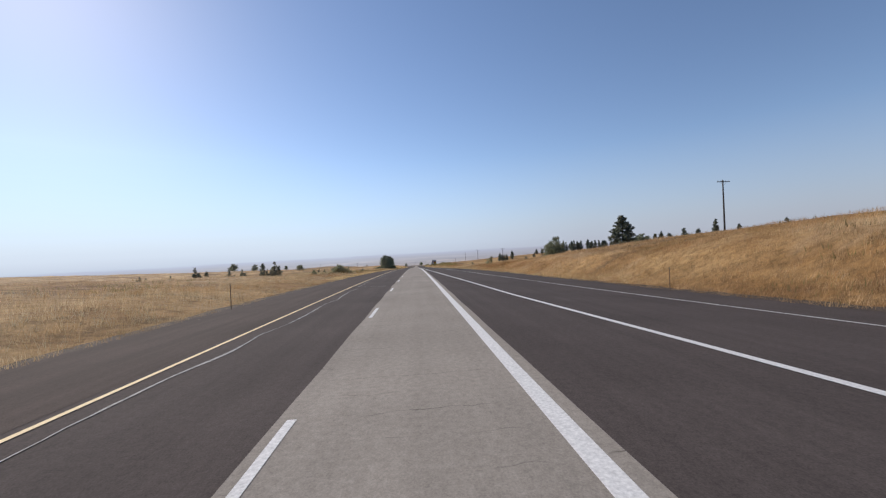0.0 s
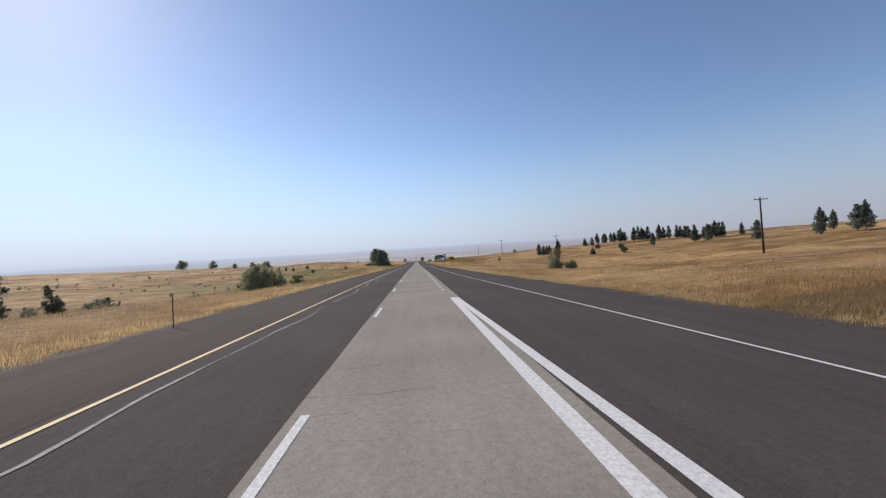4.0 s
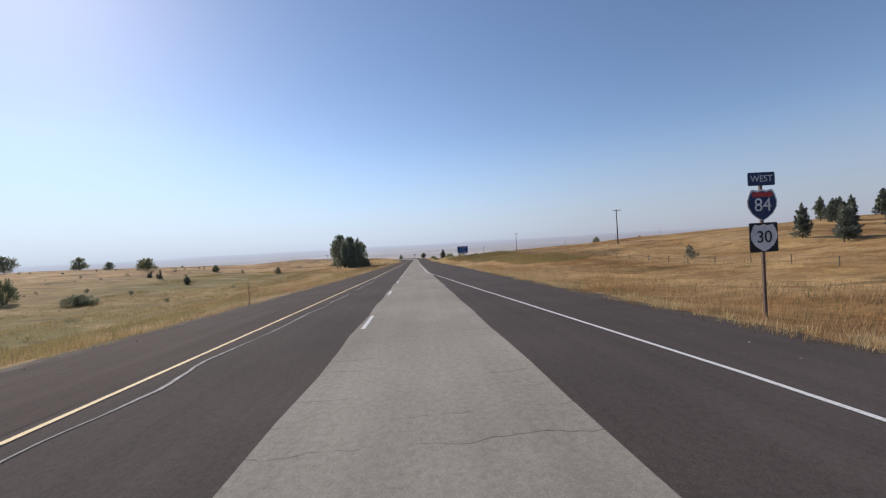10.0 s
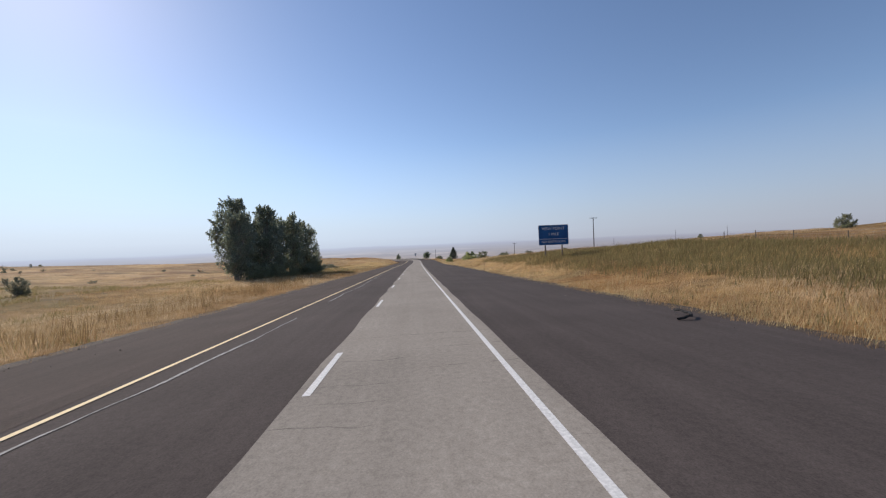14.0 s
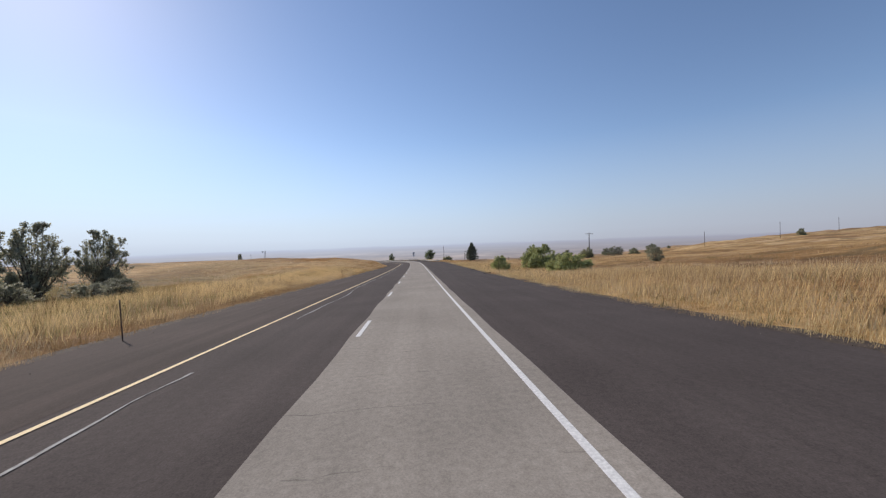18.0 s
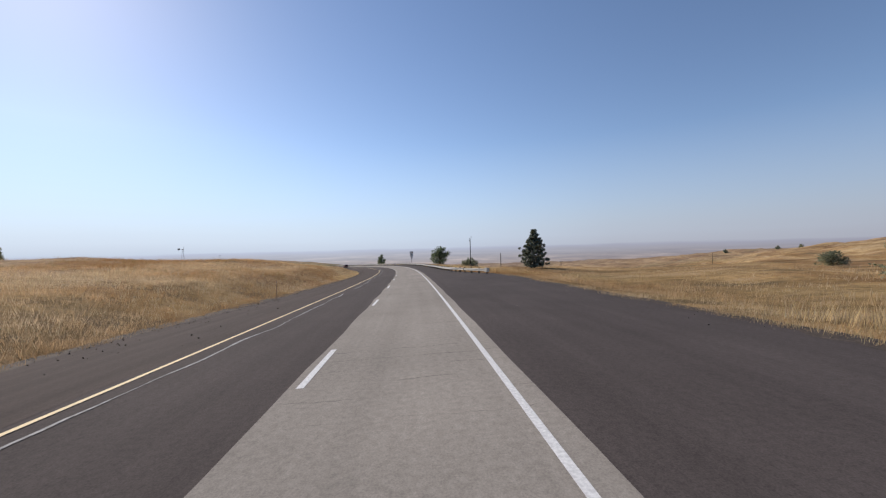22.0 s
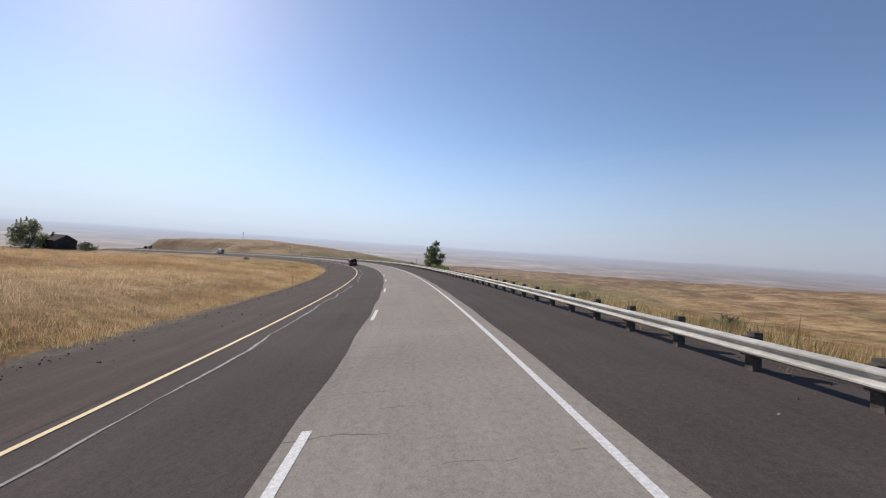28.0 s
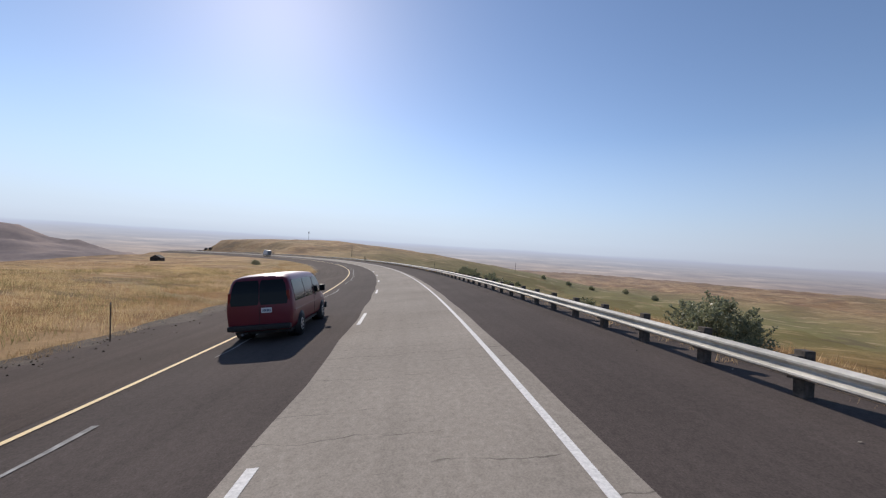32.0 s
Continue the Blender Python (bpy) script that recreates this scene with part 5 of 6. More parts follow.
def w_beam(length):
    prof = [(0.0, -0.145), (-0.010, -0.141), (-0.080, -0.112), (-0.096, -0.100), (-0.096, -0.072), (-0.084, -0.058), (-0.012, -0.020), (-0.002, 0.0), (-0.012, 0.020), (-0.084, 0.058),
            (-0.096, 0.072), (-0.096, 0.100), (-0.080, 0.112), (-0.010, 0.141), (0.0, 0.145)]
    V = [(x, y, z) for y in (-0.08, length + 0.08) for x, z in prof]
    n = len(prof)
    F = [(i, i + 1, n + i + 1, n + i) for i in range(n - 1)]
    me = mesh_from("rail_beam", V, F, galvanised)
    bm = bmesh.new()
    bm.from_mesh(me)
    bmesh.ops.solidify(bm, geom=bm.faces, thickness=0.006)
    bm.to_mesh(me)
    bm.free()
    return me


BEAM = w_beam(3.81)
bm = box(0.20, 0, 0.03, 0.17, 0.17, 1.30, 0.012)
POST = bpy.data.meshes.new("post")
bm.to_mesh(POST)
bm.free()
POST.materials.append(rail_wood)
bm = box(0.055, 0, 0.435, 0.11, 0.14, 0.34, 0.008)
BLOCK = bpy.data.meshes.new("spacer_block")
bm.to_mesh(BLOCK)
bm.free()
BLOCK.materials.append(rail_wood)


def rail_frame(s, ds):
    a, b = (Vector(on_road(q, gr_lat(q))) for q in (s, s + ds))
    y = (b - a).normalized()
    x = y.cross(Vector((0, 0, 1))).normalized()
    z = x.cross(y)
    m = Matrix((x, y, z)).transposed().to_4x4()
    m.translation = a
    return m


for k in range(148):
    s = 592.5 + 3.81 * k
    m = rail_inv @ rail_frame(s, 3.81)
    ob = part("rail_beam", BEAM, galvanised, rail)
    ob.matrix_basis = m @ Matrix.Translation((0, 0, 0.445))
    for j in (0, 1):
        mp = rail_inv @ rail_frame(s + 1.905 * j, 1.0) @ Matrix.Rotation(radians(plant_rng.uniform(-1.2, 1.2)), 4, "Y")
        ob = part("post", POST, dark_wood, rail)
        ob.matrix_basis = mp
        if k < 60:
            ob = part("spacer_block", BLOCK, dark_wood, rail)
            ob.matrix_basis = mp
ob = part("end_terminal", box(-0.02, -0.35, 0.47, 0.36, 0.62, 0.44, 0.03), galvanised, rail, "square steel end terminal")
ob.matrix_basis = rail_inv @ rail_frame(592.5, 2.0)

# ---- red van ----
VS, VL = 811.1, -4.12
vp = Vector(on_road(VS, VL))
va, vb = Vector(on_road(VS - 2, VL)), Vector(on_road(VS + 2, VL))
vy = (vb - va).normalized()
vr = Vector(on_road(VS, VL + 1)) - Vector(on_road(VS, VL - 1))
vz = vr.cross(vy).normalized()
vx = vy.cross(vz)
vm = Matrix((vx, vy, vz)).transposed().to_4x4()
vm.translation = vp
vm = vm @ Matrix.Scale(0.92, 4)
van = thing("passenger_van", vm, "dark red passenger van with tinted windows on the highway lane", "van")


HW_Z = [0.38, 0.50, 0.90, 1.15, 1.50, 1.85, 1.98, 2.06, 2.10, 2.12]
HW_X = [0.90, 0.965, 1.0, 1.0, 0.965, 0.885, 0.83, 0.72, 0.50, 0.0]
ROOF_Y = [-2.8, -2.4, 0.4, 0.95, 1.25, 1.90, 2.1, 2.62, 2.80, 2.88]
ROOF_Z = [2.06, 2.12, 2.12, 2.09, 1.98, 1.40, 1.33, 1.20, 1.05, 0.80]


def half_width(z):
    return float(np.interp(z, HW_Z, HW_X))


def rear_y(z):
    return -2.80 + float(np.interp(z, [0.4, 1.15, 1.6, 1.9, 2.12], [0.0, 0.0, 0.055, 0.13, 0.26]))


def van_body():
    """Cross-sections with curved flanks, lofted from the upright tail over the roof, the windscreen and the short nose."""
    bm = bmesh.new()
    ys = [-2.80, -2.77, -2.70, -2.3, -1.5, -0.7, 0.1, 0.7, 0.95, 1.1, 1.25, 1.45, 1.65, 1.90, 2.1, 2.4, 2.62, 2.78, 2.88]
    pinch = [0.90, 0.965, 1.0] + [1.0] * 11 + [0.99, 0.97, 0.94, 0.88, 0.78]
    rings = []
    for y, k in zip(ys, pinch):
        top = float(np.interp(y, ROOF_Y, ROOF_Z))
        rows = []
        for z in HW_Z:
            zz = 0.38 + (z - 0.38) * (top - 0.38) / 1.74
            yy = y + (rear_y(zz) + 2.80) * max(0.0, 1 - (y + 2.80) / 1.3)
            x = half_width(z) * k
            rows.append([bm.verts.new((sd * x, yy, zz)) for sd in (-1, 1)])
        rings.append(rows)
    for ra, rb in zip(rings, rings[1:]):
        for j in range(len(HW_Z) - 1):
            for e in (0, 1):
                bm.faces.new((ra[j][e], rb[j][e], rb[j + 1][e], ra[j + 1][e]))
        bm.faces.new((ra[0][0], rb[0][0], rb[0][1], ra[0][1]))
    for rows in (rings[0], rings[-1]):
        for j in range(len(HW_Z) - 1):
            bm.faces.new((rows[j][0], rows[j][1], rows[j + 1][1], rows[j + 1][0]))
    bmesh.ops.remove_doubles(bm, verts=bm.verts, dist=0.002)
    bmesh.ops.recalc_face_normals(bm, faces=bm.faces)
    return bm


part("body", van_body(), van_red, van, smooth=True)


def side_window(y0, y1, z0, z1, side, name="side_window", cut=0.0):
    """A pane that follows the curve of the flank, with clipped corners."""
    bm = bmesh.new()
    rows = []
    for k in range(7):
        f = k / 6
        z, trim = z0 + (z1 - z0) * f, 0.05 * max(0, abs(2 * f - 1) * 6 - 5)
        rows.append([bm.verts.new((side * (half_width(z) + 0.009), y, z)) for y in (y0 + trim, y1 - cut * f - trim)])
    for lo, hi in zip(rows, rows[1:]):
        bm.faces.new((lo[0], lo[1], hi[1], hi[0]))
    r = bmesh.ops.extrude_face_region(bm, geom=list(bm.faces))
    bmesh.ops.translate(bm, vec=(-side * 0.03, 0, 0), verts=[v for v in r["geom"] if isinstance(v, bmesh.types.BMVert)])
    bmesh.ops.recalc_face_normals(bm, faces=bm.faces)
    return part(name, bm, tint_glass, van, "tinted glass")


def rear_pane(x0, x1, z0, z1):
    bm = bmesh.new()
    rows = []
    for k in range(7):
        f = k / 6
        z, trim = z0 + (z1 - z0) * f, 0.04 * max(0, abs(2 * f - 1) * 6 - 5)
        edge = 0.90 * half_width(z) - 0.03
        xa, xb = max(x0, -edge) + trim, min(x1, edge) - trim
        rows.append([bm.verts.new((x, rear_y(z) - 0.009, z)) for x in (xa, xb)])
    for lo, hi in zip(rows, rows[1:]):
        bm.faces.new((lo[0], lo[1], hi[1], hi[0]))
    r = bmesh.ops.extrude_face_region(bm, geom=list(bm.faces))
    bmesh.ops.translate(bm, vec=(0, 0.03, 0), verts=[v for v in r["geom"] if isinstance(v, bmesh.types.BMVert)])
    bmesh.ops.recalc_face_normals(bm, faces=bm.faces)
    return part("rear_window", bm, tint_glass, van, "tinted rear glass")


rear_pane(-1.0, -0.012, 1.17, 1.93)
rear_pane(0.012, 1.0, 1.17, 1.93)
for side in (-1, 1):
    side_window(-2.44, -1.14, 1.20, 1.88, side)
    side_window(-1.08, 0.20, 1.20, 1.88, side)
    side_window(0.30, 1.62, 1.20, 1.84, side, "door_window", 0.50)
    part("trim_strip", box(side * 1.004, -0.3, 0.92, 0.02, 4.5, 0.06, 0.008), van_red, van, "raised side strip")
    mir = part("wing_mirror", box(side * 1.14, 1.20, 1.36, 0.22, 0.14, 0.26, 0.04), black_plastic, van, "black door mirror")
    part("mirror_glass", box(side * 1.14, 1.125, 1.36, 0.17, 0.01, 0.20), tint_glass, mir)
    part("tail_lamp", box(side * 0.872, -2.735, 1.36, 0.10, 0.09, 0.46, 0.025), tail_red, van, "red tail lamp")
    part("door_handle", box(side * 1.012, 0.50, 1.16, 0.03, 0.16, 0.05, 0.01), black_plastic, van)
    part("door_seam", box(side * 1.001, 0.27, 1.02, 0.008, 0.015, 1.1), black_plastic, van)
    for y in (-1.72, 1.75):
        wheel = part("wheel", rod((side * 0.72, y, 0.36), (side * 1.004, y, 0.36), 0.36, 0.36, 28), black_rubber, van, "black tyre", True)
        part("rim", rod((side * 0.98, y, 0.36), (side * 1.010, y, 0.36), 0.215, 0.20, 20), alloy, wheel, "grey alloy rim")
        for q in range(6):
            a = q * math.pi / 3
            part("spoke_gap", box(side * 1.011, y + 0.13 * math.cos(a), 0.36 + 0.13 * math.sin(a), 0.008, 0.06, 0.06, 0.01), black_plastic, wheel)
        part("wheel_arch", rod((side * 0.60, y, 0.40), (side * 1.003, y, 0.40), 0.41, 0.41, 28), black_plastic, van, "dark wheel arch", True)
bm = bmesh.new()
f = bm.faces.new([bm.verts.new(q) for q in ((0.88, 1.84, 1.46), (-0.88, 1.84, 1.46), (-0.76, 1.30, 1.945), (0.76, 1.30, 1.945))])
r = bmesh.ops.extrude_face_region(bm, geom=list(bm.faces))
bmesh.ops.translate(bm, vec=(0, 0.03, 0.03), verts=[v for v in r["geom"] if isinstance(v, bmesh.types.BMVert)])
bmesh.ops.recalc_face_normals(bm, faces=bm.faces)
part("windscreen", bm, tint_glass, van, "tinted windscreen")
part("rear_bumper", box(0, -2.82, 0.49, 1.88, 0.20, 0.17, 0.05), black_plastic, van, "black rear bumper")
part("front_bumper", box(0, 2.86, 0.50, 1.94, 0.22, 0.28, 0.05), black_plastic, van, "dark front bumper")
pn = part("number_plate", box(0.22, -2.815, 1.00, 0.32, 0.02, 0.16, 0.008), sign_white, van, "white number plate")
for k in range(6):
    part("character_bar", box(0.12 + k * 0.042, -2.828, 1.00, 0.024, 0.006, 0.075), sign_navy, pn)
part("door_seam", box(0, -2.803, 0.86, 0.012, 0.01, 0.55), black_plastic, van)
part("underbody", box(0, 0, 0.36, 1.7, 5.0, 0.22), black_plastic, van, "dark underbody")
part("exhaust", rod((-0.5, -2.9, 0.30), (-0.5, -2.3, 0.30), 0.04, 0.04, 8), dull_steel, van)

# ---- box truck far round the bend ----
TS = 1076.0
p = Vector(on_road(TS, -3.4))
bt = thing("box_truck", Matrix.Translation(p) @ Matrix.Rotation(float(np.interp(TS, RS, RPSI)), 4, "Z"), "white box truck far off on the bend", "truck")
part("cargo_box", box(0, -1.2, 2.25, 2.5, 6.2, 2.7, 0.06), white_coat, bt)
part("cab", box(0, 2.9, 1.6, 2.2, 1.9, 1.9, 0.15), white_coat, bt)
part("windscreen", box(0, 3.86, 1.95, 1.9, 0.04, 0.8, 0.02), tint_glass, bt)
part("rear_door", box(0, -4.32, 2.25, 2.3, 0.05, 2.5, 0.02), dull_steel, bt, "grey rear door")
part("chassis", box(0, -0.4, 0.72, 1.6, 7.0, 0.3), black_plastic, bt)
for sx in (-1, 1):
    for y in (-2.9, 2.8):
        part("wheel", rod((sx * 0.8, y, 0.48), (sx * 1.15, y, 0.48), 0.48, 0.48, 18), black_rubber, bt, smooth=True)

# ---- litter on the shoulder ----
for s, lat, n, seed in ((322, 8.9, 5, 1), (512, 8.8, 11, 2), (437, 8.8, 7, 3), (88, 9.6, 5, 4), (357.3, 8.2, 8, 5), (497.7, 8.6, 9, 6), (195.9, 8.5, 5, 7)):
    rng = random.Random(seed)
    segs = []
    q = np.array(on_road(s, lat, 0.04))
    ttt = thing("tyre_scrap", Vector(q), "torn black strip of tyre rubber on the shoulder", "debris", "tyre scraps")
    a = rng.uniform(-0.4, 0.4)
    cur = np.zeros(3)
    for k in range(n):
        nxt = cur + np.array([math.cos(a) * 0.22, math.sin(a) * 0.22, 0.0])
        nxt[2] = 0.02 + 0.05 * math.sin(k * 1.3) ** 2
        segs.append((cur, nxt, 0.045, 0.04))
        cur = nxt
        a += rng.uniform(0.0, 0.35)
    part("strip", limbs_mesh("strip", segs, black_rubber, 5), black_rubber, ttt)

# pale sealed crack beside the yellow line, in wandering runs
crk = random.Random(5)
s = S0
while s < 1100:
    ln = crk.uniform(14, 48)
    ss = np.arange(s, s + ln, 0.4)
    kinks = np.interp(ss, np.arange(s - 1, s + ln + 3, 2.1), [crk.uniform(-0.17, 0.17) for _ in np.arange(s - 1, s + ln + 3, 2.1)])
    lat = -4.62 + 0.10 * np.sin(ss * 0.21 + s) + kinks + np.array([crk.uniform(-0.018, 0.018) for _ in ss])
    wd = 0.034 + 0.014 * np.sin(ss * 0.8) + 0.008 * np.sin(ss * 2.1)
    sheet("sealed_crack", ss, [lat - wd, lat + wd], 0.010, sealant, road, label="pale sealed crack line")
    s += ln + crk.uniform(1, 8)
for s0, y0, ln in ((24 + 9.0, -4.6, 2.3), (632, -4.4, 1.6), (164, -4.6, 1.0), (700, -2.6, 1.6)):
    ls = np.linspace(y0, y0 + ln, 16)
    v = on_road(s0 + 0.5 * np.cos(np.linspace(0, 2.2, 16)), ls, 0.011)
    v2 = on_road(s0 + 0.07 + 0.5 * np.cos(np.linspace(0, 2.2, 16)), ls, 0.011)
    ob = new("sealed_crack", mesh_from("sealed_crack", np.stack([v, v2], 1).reshape(-1, 3), grid_faces(16, 2), sealant))
    ob.parent = road


# ---- grass, weeds and gravel ----
def side_points(rng, n, s_a, s_b, side, near, far_, power):
    s = rng.uniform(s_a, s_b, n)
    edge = EDGE_L(s) if side < 0 else EDGE_R(s)
    lat = edge + side * (near + (far_ - near) * rng.uniform(0, 1, n) ** power)
    c, psi = centre(s), np.interp(s, RS, RPSI)
    x, y = c[:, 0] + lat * np.cos(psi), c[:, 1] + lat * np.sin(psi)
    return s, lat, np.stack([x, y, land(s, lat, x, y)], 1)


def blades(name, P, h, mat, rng, per, spread, width, label, lean=0.35, cat="grass"):
    n = len(P) * per
    base = np.repeat(P, per, 0) + np.concatenate([rng.normal(size=(n, 2)) * spread, np.zeros((n, 1))], 1)
    base[:, 2] -= 0.05
    hh = np.repeat(h, per) * rng.uniform(0.55, 1.15, n)
    a = np.repeat(rng.normal(size=len(P)) * 1.3 - 0.4, per) + rng.normal(size=n) * 0.55
    tip = base + np.stack([np.cos(a) * lean * hh, np.sin(a) * lean * hh, hh], 1) * rng.uniform(0.6, 1.1, (n, 1))
    b = a + 1.57 + rng.normal(size=n) * 0.6
    w = np.stack([np.cos(b), np.sin(b), np.zeros(n)], 1) * (width * (0.6 + hh))[:, None]
    V = np.stack([base - w, base + w, tip], 1).reshape(-1, 3)
    me = bpy.data.meshes.new(name)
    me.vertices.add(3 * n)
    me.vertices.foreach_set("co", V.astype(np.float32).ravel())
    me.loops.add(3 * n)
    me.loops.foreach_set("vertex_index", np.arange(3 * n, dtype=np.int32))
    me.polygons.add(n)
    me.polygons.foreach_set("loop_start", np.arange(0, 3 * n, 3, dtype=np.int32))
    me.polygons.foreach_set("loop_total", np.full(n, 3, dtype=np.int32))
    me.materials.append(mat)
    me.update(calc_edges=True)
    return tagged(new(name, me), label, cat, kind="stuff")


g_rng = np.random.default_rng(3)
for side in (-1, 1):
    s, lat, P = side_points(g_rng, 46000, -5, 1000, side, 0.1, 9, 1.2)
    patch = 0.5 + 0.5 * fbm(P[:, 0], P[:, 1], 14, 6.0)
    ed = np.abs(lat) - np.abs(np.where(lat < 0, EDGE_L(s), EDGE_R(s)))
    h = (0.14 + 0.36 * np.clip(ed / 3, 0, 1)) * (0.55 + 0.6 * np.clip(patch, 0, 1))
    blades("dry_grass", P, h, straw, g_rng, 7, 0.20, 0.0085, "tall dry golden grass along the shoulder")
    s, lat, P = side_points(g_rng, 30000, -5, 1000, side, 8, 50, 1.4)
    patch = 0.5 + 0.5 * fbm(P[:, 0], P[:, 1], 22, 7.0)
    blades("dry_grass", P, 0.42 * (0.6 + 0.6 * np.clip(patch, 0, 1)), straw, g_rng, 6, 0.36, 0.017, "dry golden grass on the slope")
    s, lat, P = side_points(g_rng, 16000, -5, 1000, side, 0.6, 30, 1.3)
    keep = (fbm(P[:, 0], P[:, 1], 40, 8.0) > 0.35) & (s < 560)
    blades("green_grass", P[keep], np.full(keep.sum(), 0.42), olive_grass, g_rng, 6, 0.25, 0.022, "olive green grass and weeds among dry grass")
    s, lat, P = side_points(g_rng, 900, -5, 900, side, 0.8, 14, 1.2)
    keep = fbm(P[:, 0], P[:, 1], 25, 9.0) > 0.15
    blades("dry_weeds", P[keep], g_rng.uniform(0.35, 1.0, keep.sum()), weed_stem, g_rng, 4, 0.14, 0.007, "tall brown dried weed stalks", 0.12, "weeds")
for s_a, s_b, side, near, far_, n in ((585, 800, -1, 0.5, 34, 40000), (300, 420, -1, 0.6, 24, 17000), (430, 500, -1, 0.5, 18, 13000), (500, 585, -1, 0.6, 22, 12000), (-5, 110, 1, 0.6, 22, 16000), (300, 372, 1, 0.6, 22, 10000)):
    s, lat, P = side_points(g_rng, n, s_a, s_b, side, near, far_, 1.05)
    blades("dry_grass", P, g_rng.uniform(0.30, 0.58, n), straw, g_rng, 8, 0.22, 0.0075, "dense feathery dry grass on the roadside bank", 0.55)
for s_a, s_b, side, far_, n in ((585, 700, -1, 20, 6500), (500, 585, -1, 16, 3500), (0, 110, -1, 14, 3000), (300, 420, -1, 14, 3500), (425, 560, 1, 12, 2600), (440, 545, -1, 14, 8000)):
    s, lat, P = side_points(g_rng, n, s_a, s_b, side, 1.0, far_, 1.1)
    keep = fbm(P[:, 0], P[:, 1], 16, 19.0) > -0.2
    blades("dry_grass", P[keep], g_rng.uniform(0.45, 0.72, keep.sum()), bleached, g_rng, 5, 0.12, 0.0055, "bleached feathery seed heads above dry grass", 0.38)
s, lat, P = side_points(g_rng, 9000, 455, 545, -1, 1.6, 13, 1.0)
keep = fbm(P[:, 0], P[:, 1], 12, 21.0) > -0.3
blades("dry_grass", P[keep], g_rng.uniform(0.6, 1.0, keep.sum()), pale_straw, g_rng, 7, 0.20, 0.0065, "tall wispy straw grass on the roadside bank", 0.45)
s, lat, P = side_points(g_rng, 15000, 425, 560, 1, 1.6, 14, 1.0)
blades("dry_grass", P, g_rng.uniform(0.45, 0.75, 15000), straw, g_rng, 4, 0.25, 0.009, "tall golden grass on the roadside bank")
# paler straw mixed in so the bank's colour carries its side light
blades("dry_grass", P, g_rng.uniform(0.50, 0.80, 15000), pale_straw, g_rng, 4, 0.25, 0.008, "paler blades brightening the side-lit golden grass on the bank")
s, lat, P = side_points(g_rng, 16000, 600, 760, 1, 1.2, 10, 0.9)
blades("dry_grass", P, g_rng.uniform(0.45, 0.75, 16000), straw, g_rng, 5, 0.25, 0.009, "tall golden grass behind the guardrail")
# second, paler set of blades on the same spots raises the tone
blades("dry_grass", P, g_rng.uniform(0.50, 0.80, 16000), pale_straw, g_rng, 4, 0.25, 0.008, "paler blades mixed into the golden grass behind the guardrail")
for side in (-1, 1):
    s, lat, P = side_points(g_rng, 30000, -5, 900, side, -0.30, 1.0, 0.9)
    keep = fbm(P[:, 0], P[:, 1], 6, 11.0) > -0.1
    blades("dry_grass", P[keep], g_rng.uniform(0.12, 0.38, keep.sum()), straw, g_rng, 6, 0.10, 0.010, "short dry tufts growing over the pavement edge")
for s_a, s_b, side, near, far_, n in ((84, 112, -1, 1.5, 9, 120), (150, 175, -1, 1, 7, 60), (500, 530, 1, 3, 9, 80), (640, 690, -1, 1, 8, 90), (335, 425, -1, 1.5, 10, 700), (440, 500, -1, 2, 16, 300)):
    s, lat, P = side_points(g_rng, n, s_a, s_b, side, near, far_, 1.0)
    blades("dry_weeds", P, g_rng.uniform(0.7, 1.35, n), weed_stem, g_rng, 9, 0.12, 0.008, "clump of tall dark dried weeds at the shoulder", 0.22, "weeds")
for s_a, s_b, side, near, far_, n in ((290, 560, 1, 0.15, 4.2, 17000), (30, 290, 1, 0.15, 2.2, 9000), (60, 240, -1, 0.15, 2.4, 8000), (620, 800, -1, 0.2, 2.2, 8000)):
    s, lat, P = side_points(g_rng, n, s_a, s_b, side, near, far_, 1.3)
    keep = fbm(P[:, 0], P[:, 1], 9, 14.0) > -0.35
    blades("dry_grass", P[keep], g_rng.uniform(0.18, 0.42, keep.sum()), pale_straw, g_rng, 7, 0.16, 0.010, "pale straw grass along the pavement edge")
s, lat, P = side_points(g_rng, 2600, 700, 790, 1, 1.8, 5.5, 1.0)
blades("green_grass", P, g_rng.uniform(0.5, 1.0, 2600), olive_grass, g_rng, 9, 0.25, 0.016, "dark green weeds behind the guardrail")
s, lat, P = side_points(g_rng, 7000, 225, 345, -1, 9, 60, 1.0)
blades("green_grass", P, np.full(len(P), 0.5), olive_grass, g_rng, 6, 0.3, 0.028, "green grass in a hollow below the road")
s, lat, P = side_points(g_rng, 2600, 432, 480, -1, 2.5, 17, 1.0)
blades("green_grass", P, g_rng.uniform(0.35, 0.7, len(P)), lime_grass, g_rng, 7, 0.25, 0.018, "green weeds between the shoulder and a thicket")
s, lat, P = side_points(g_rng, 3200, 450, 500, -1, 9, 36, 1.0)
blades("green_grass", P, np.full(len(P), 0.5), olive_grass, g_rng, 6, 0.25, 0.022, "green weeds in a damp hollow")
for s_a, s_b, near, far_, n in ((312, 352, 1.6, 9, 1300), (262, 300, 5, 12, 500)):
    s, lat, P = side_points(g_rng, n, s_a, s_b, -1, near, far_, 1.0)
    keep = fbm(P[:, 0], P[:, 1], 12, 16.0) > -0.25
    blades("green_grass", P[keep], g_rng.uniform(0.4, 0.75, keep.sum()), lime_grass, g_rng, 7, 0.25, 0.018, "patch of yellow-green grass beside the shoulder")
s, lat, P = side_points(g_rng, 9000, 345, 415, -1, 16, 70, 1.0)
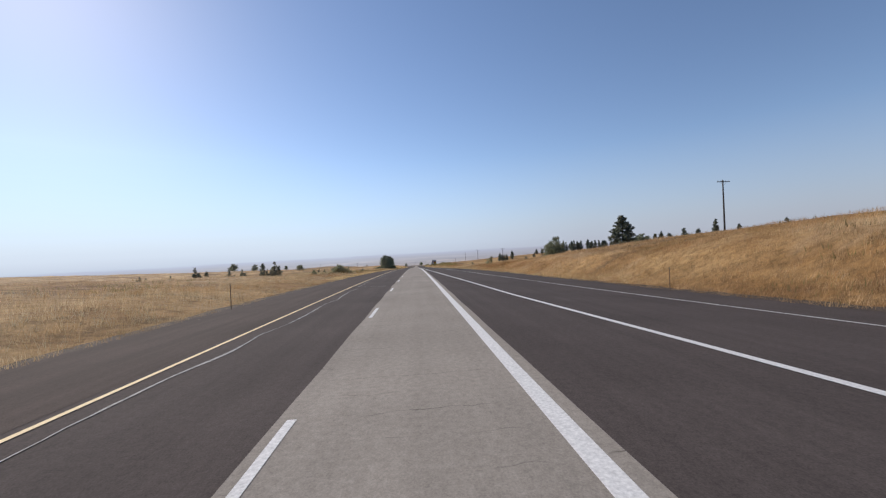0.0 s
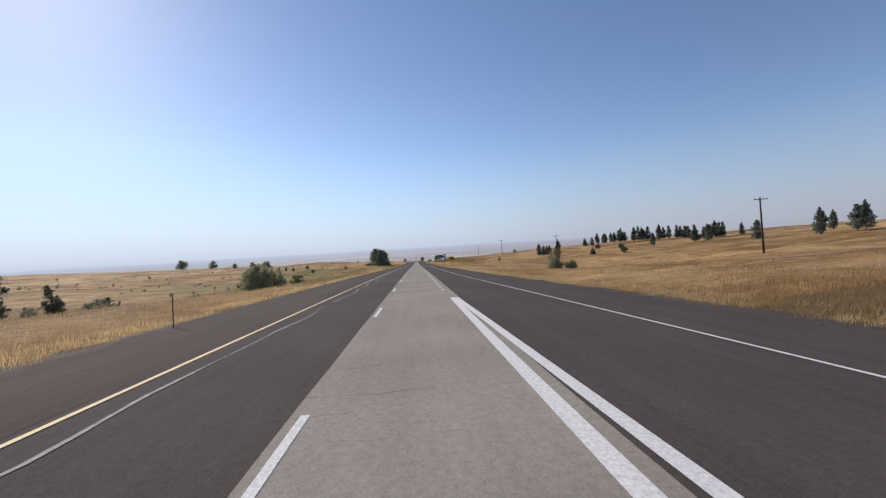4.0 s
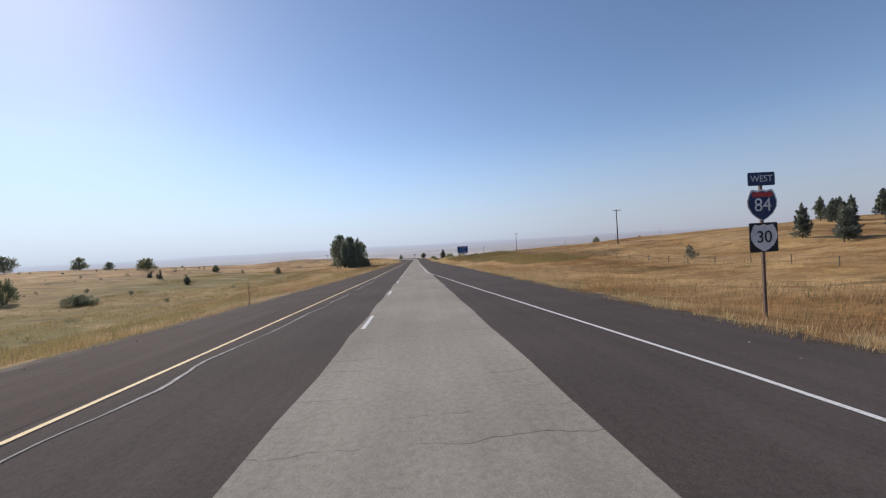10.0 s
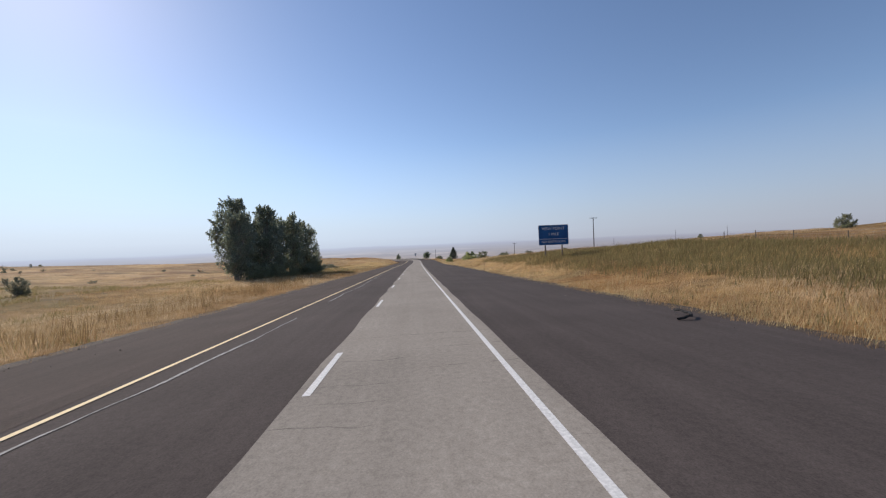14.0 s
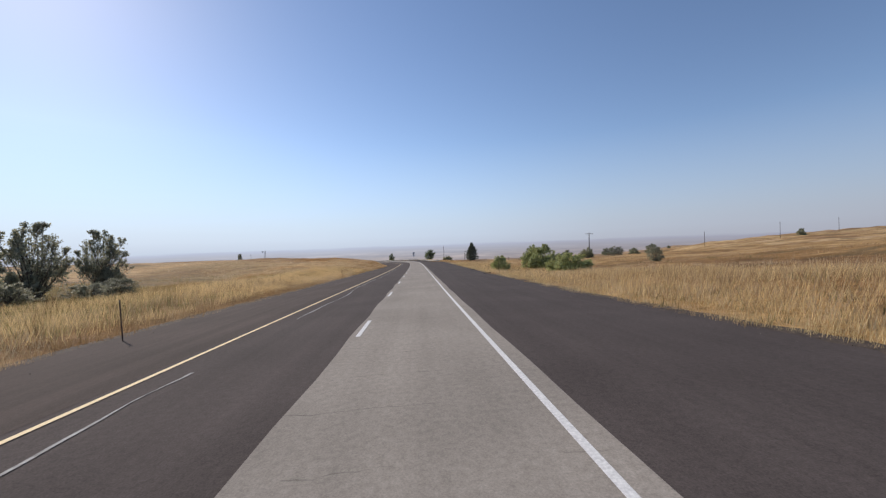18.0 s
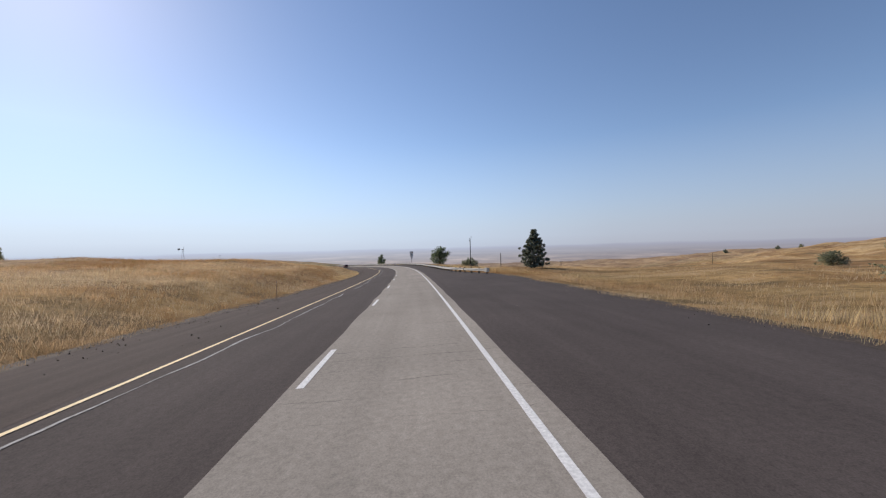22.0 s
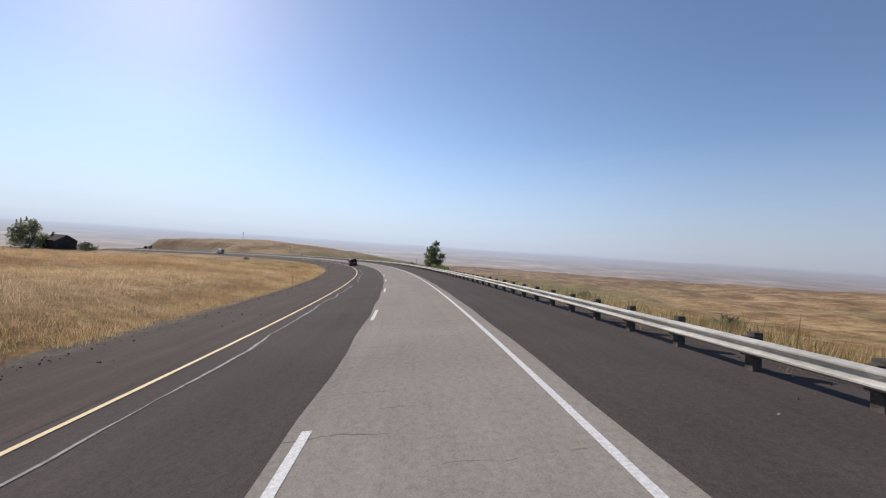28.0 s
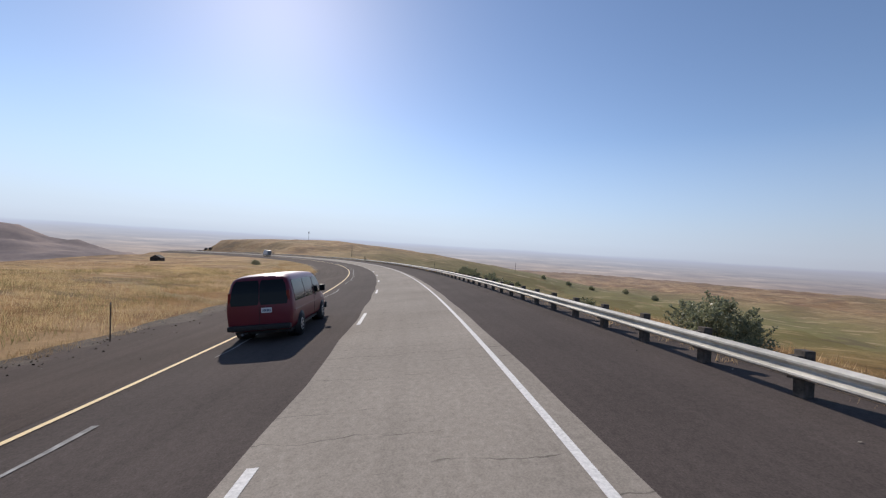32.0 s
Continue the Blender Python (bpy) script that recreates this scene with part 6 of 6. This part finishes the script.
keep = fbm(P[:, 0], P[:, 1], 26, 17.0) > 0.0
blades("green_grass", P[keep], np.full(keep.sum(), 0.45), olive_grass, g_rng, 6, 0.3, 0.028, "muted green meadow beyond the roadside bank")
f = g_rng.uniform(0, 1, 2600)
P = np.array([ground_at(826 + 16 * q, -12.4 - 14.5 * q - 0.6 * math.sin(3 * q)) for q in f]) + np.concatenate([g_rng.normal(size=(2600, 2)) * 0.4, np.zeros((2600, 1))], 1)
blades("dry_grass", P, g_rng.uniform(0.12, 0.30, 2600), bleached, g_rng, 8, 0.15, 0.014, "bleached straw along a wheel track", 0.8)
s, lat, P = side_points(g_rng, 420, 372, 425, 1, 5, 20, 1.0)
blades("dry_weeds", P, g_rng.uniform(0.7, 1.2, 420), weed_stem, g_rng, 8, 0.14, 0.010, "tall dark seed heads above a weed band", 0.2, "weeds")
for s_a, s_b, near, far_, n in ((368, 430, 4, 24, 12000), (318, 368, 10, 24, 8000), (345, 368, 6, 14, 2200)):
    s, lat, P = side_points(g_rng, n, s_a, s_b, 1, near, far_, 0.9)
    blades("green_grass", P, g_rng.uniform(0.35, 0.75, n), olive_grass, g_rng, 6, 0.28, 0.020, "band of olive green weeds behind pale straw grass")
for s_a, s_b, n in ((800, 900, 9000), (585, 800, 4000)):
    s, lat, P = side_points(g_rng, n, s_a, s_b, -1, 2.0, 34, 1.0)
    keep = fbm(P[:, 0], P[:, 1], 15, 23.0) > 0.0
    blades("green_grass", P[keep], g_rng.uniform(0.30, 0.62, keep.sum()), olive_grass, g_rng, 7, 0.26, 0.012, "olive weeds in patches among dry grass")
s, lat, P = side_points(g_rng, 15000, 800, 900, -1, 0.6, 30, 1.0)
P = P[fbm(P[:, 0], P[:, 1], 20, 25.0) > -0.1]
blades("dry_grass", P, g_rng.uniform(0.35, 0.65, len(P)), pale_straw, g_rng, 6, 0.22, 0.0075, "feathery pale grass inside the bend", 0.5)
s = g_rng.uniform(560, 900, 3600)
lat = EDGE_L(s) + g_rng.exponential(0.9, 3600) - 0.4
tagged(new("dirt_clods", leaves_mesh("dirt_clods", on_road(s, lat, 0.014), 0.052, clod_mat, g_rng, 0.8, 0.0)), "dark dirt clods on the rough shoulder", "clods", kind="stuff")
for side in (-1, 1):
    s = g_rng.uniform(-5, 900, 2600)
    edge = EDGE_L(s) if side < 0 else EDGE_R(s)
    lat = edge - side * (g_rng.exponential(0.75, 2600) - 0.25)
    c = on_road(s, lat, 0.012)
    g = leaves_mesh("gravel", c, 0.034, pebble_mat, g_rng, 0.8, 0.0)
    tagged(new("gravel", g), "pale loose gravel along the pavement edge", "gravel", kind="stuff")
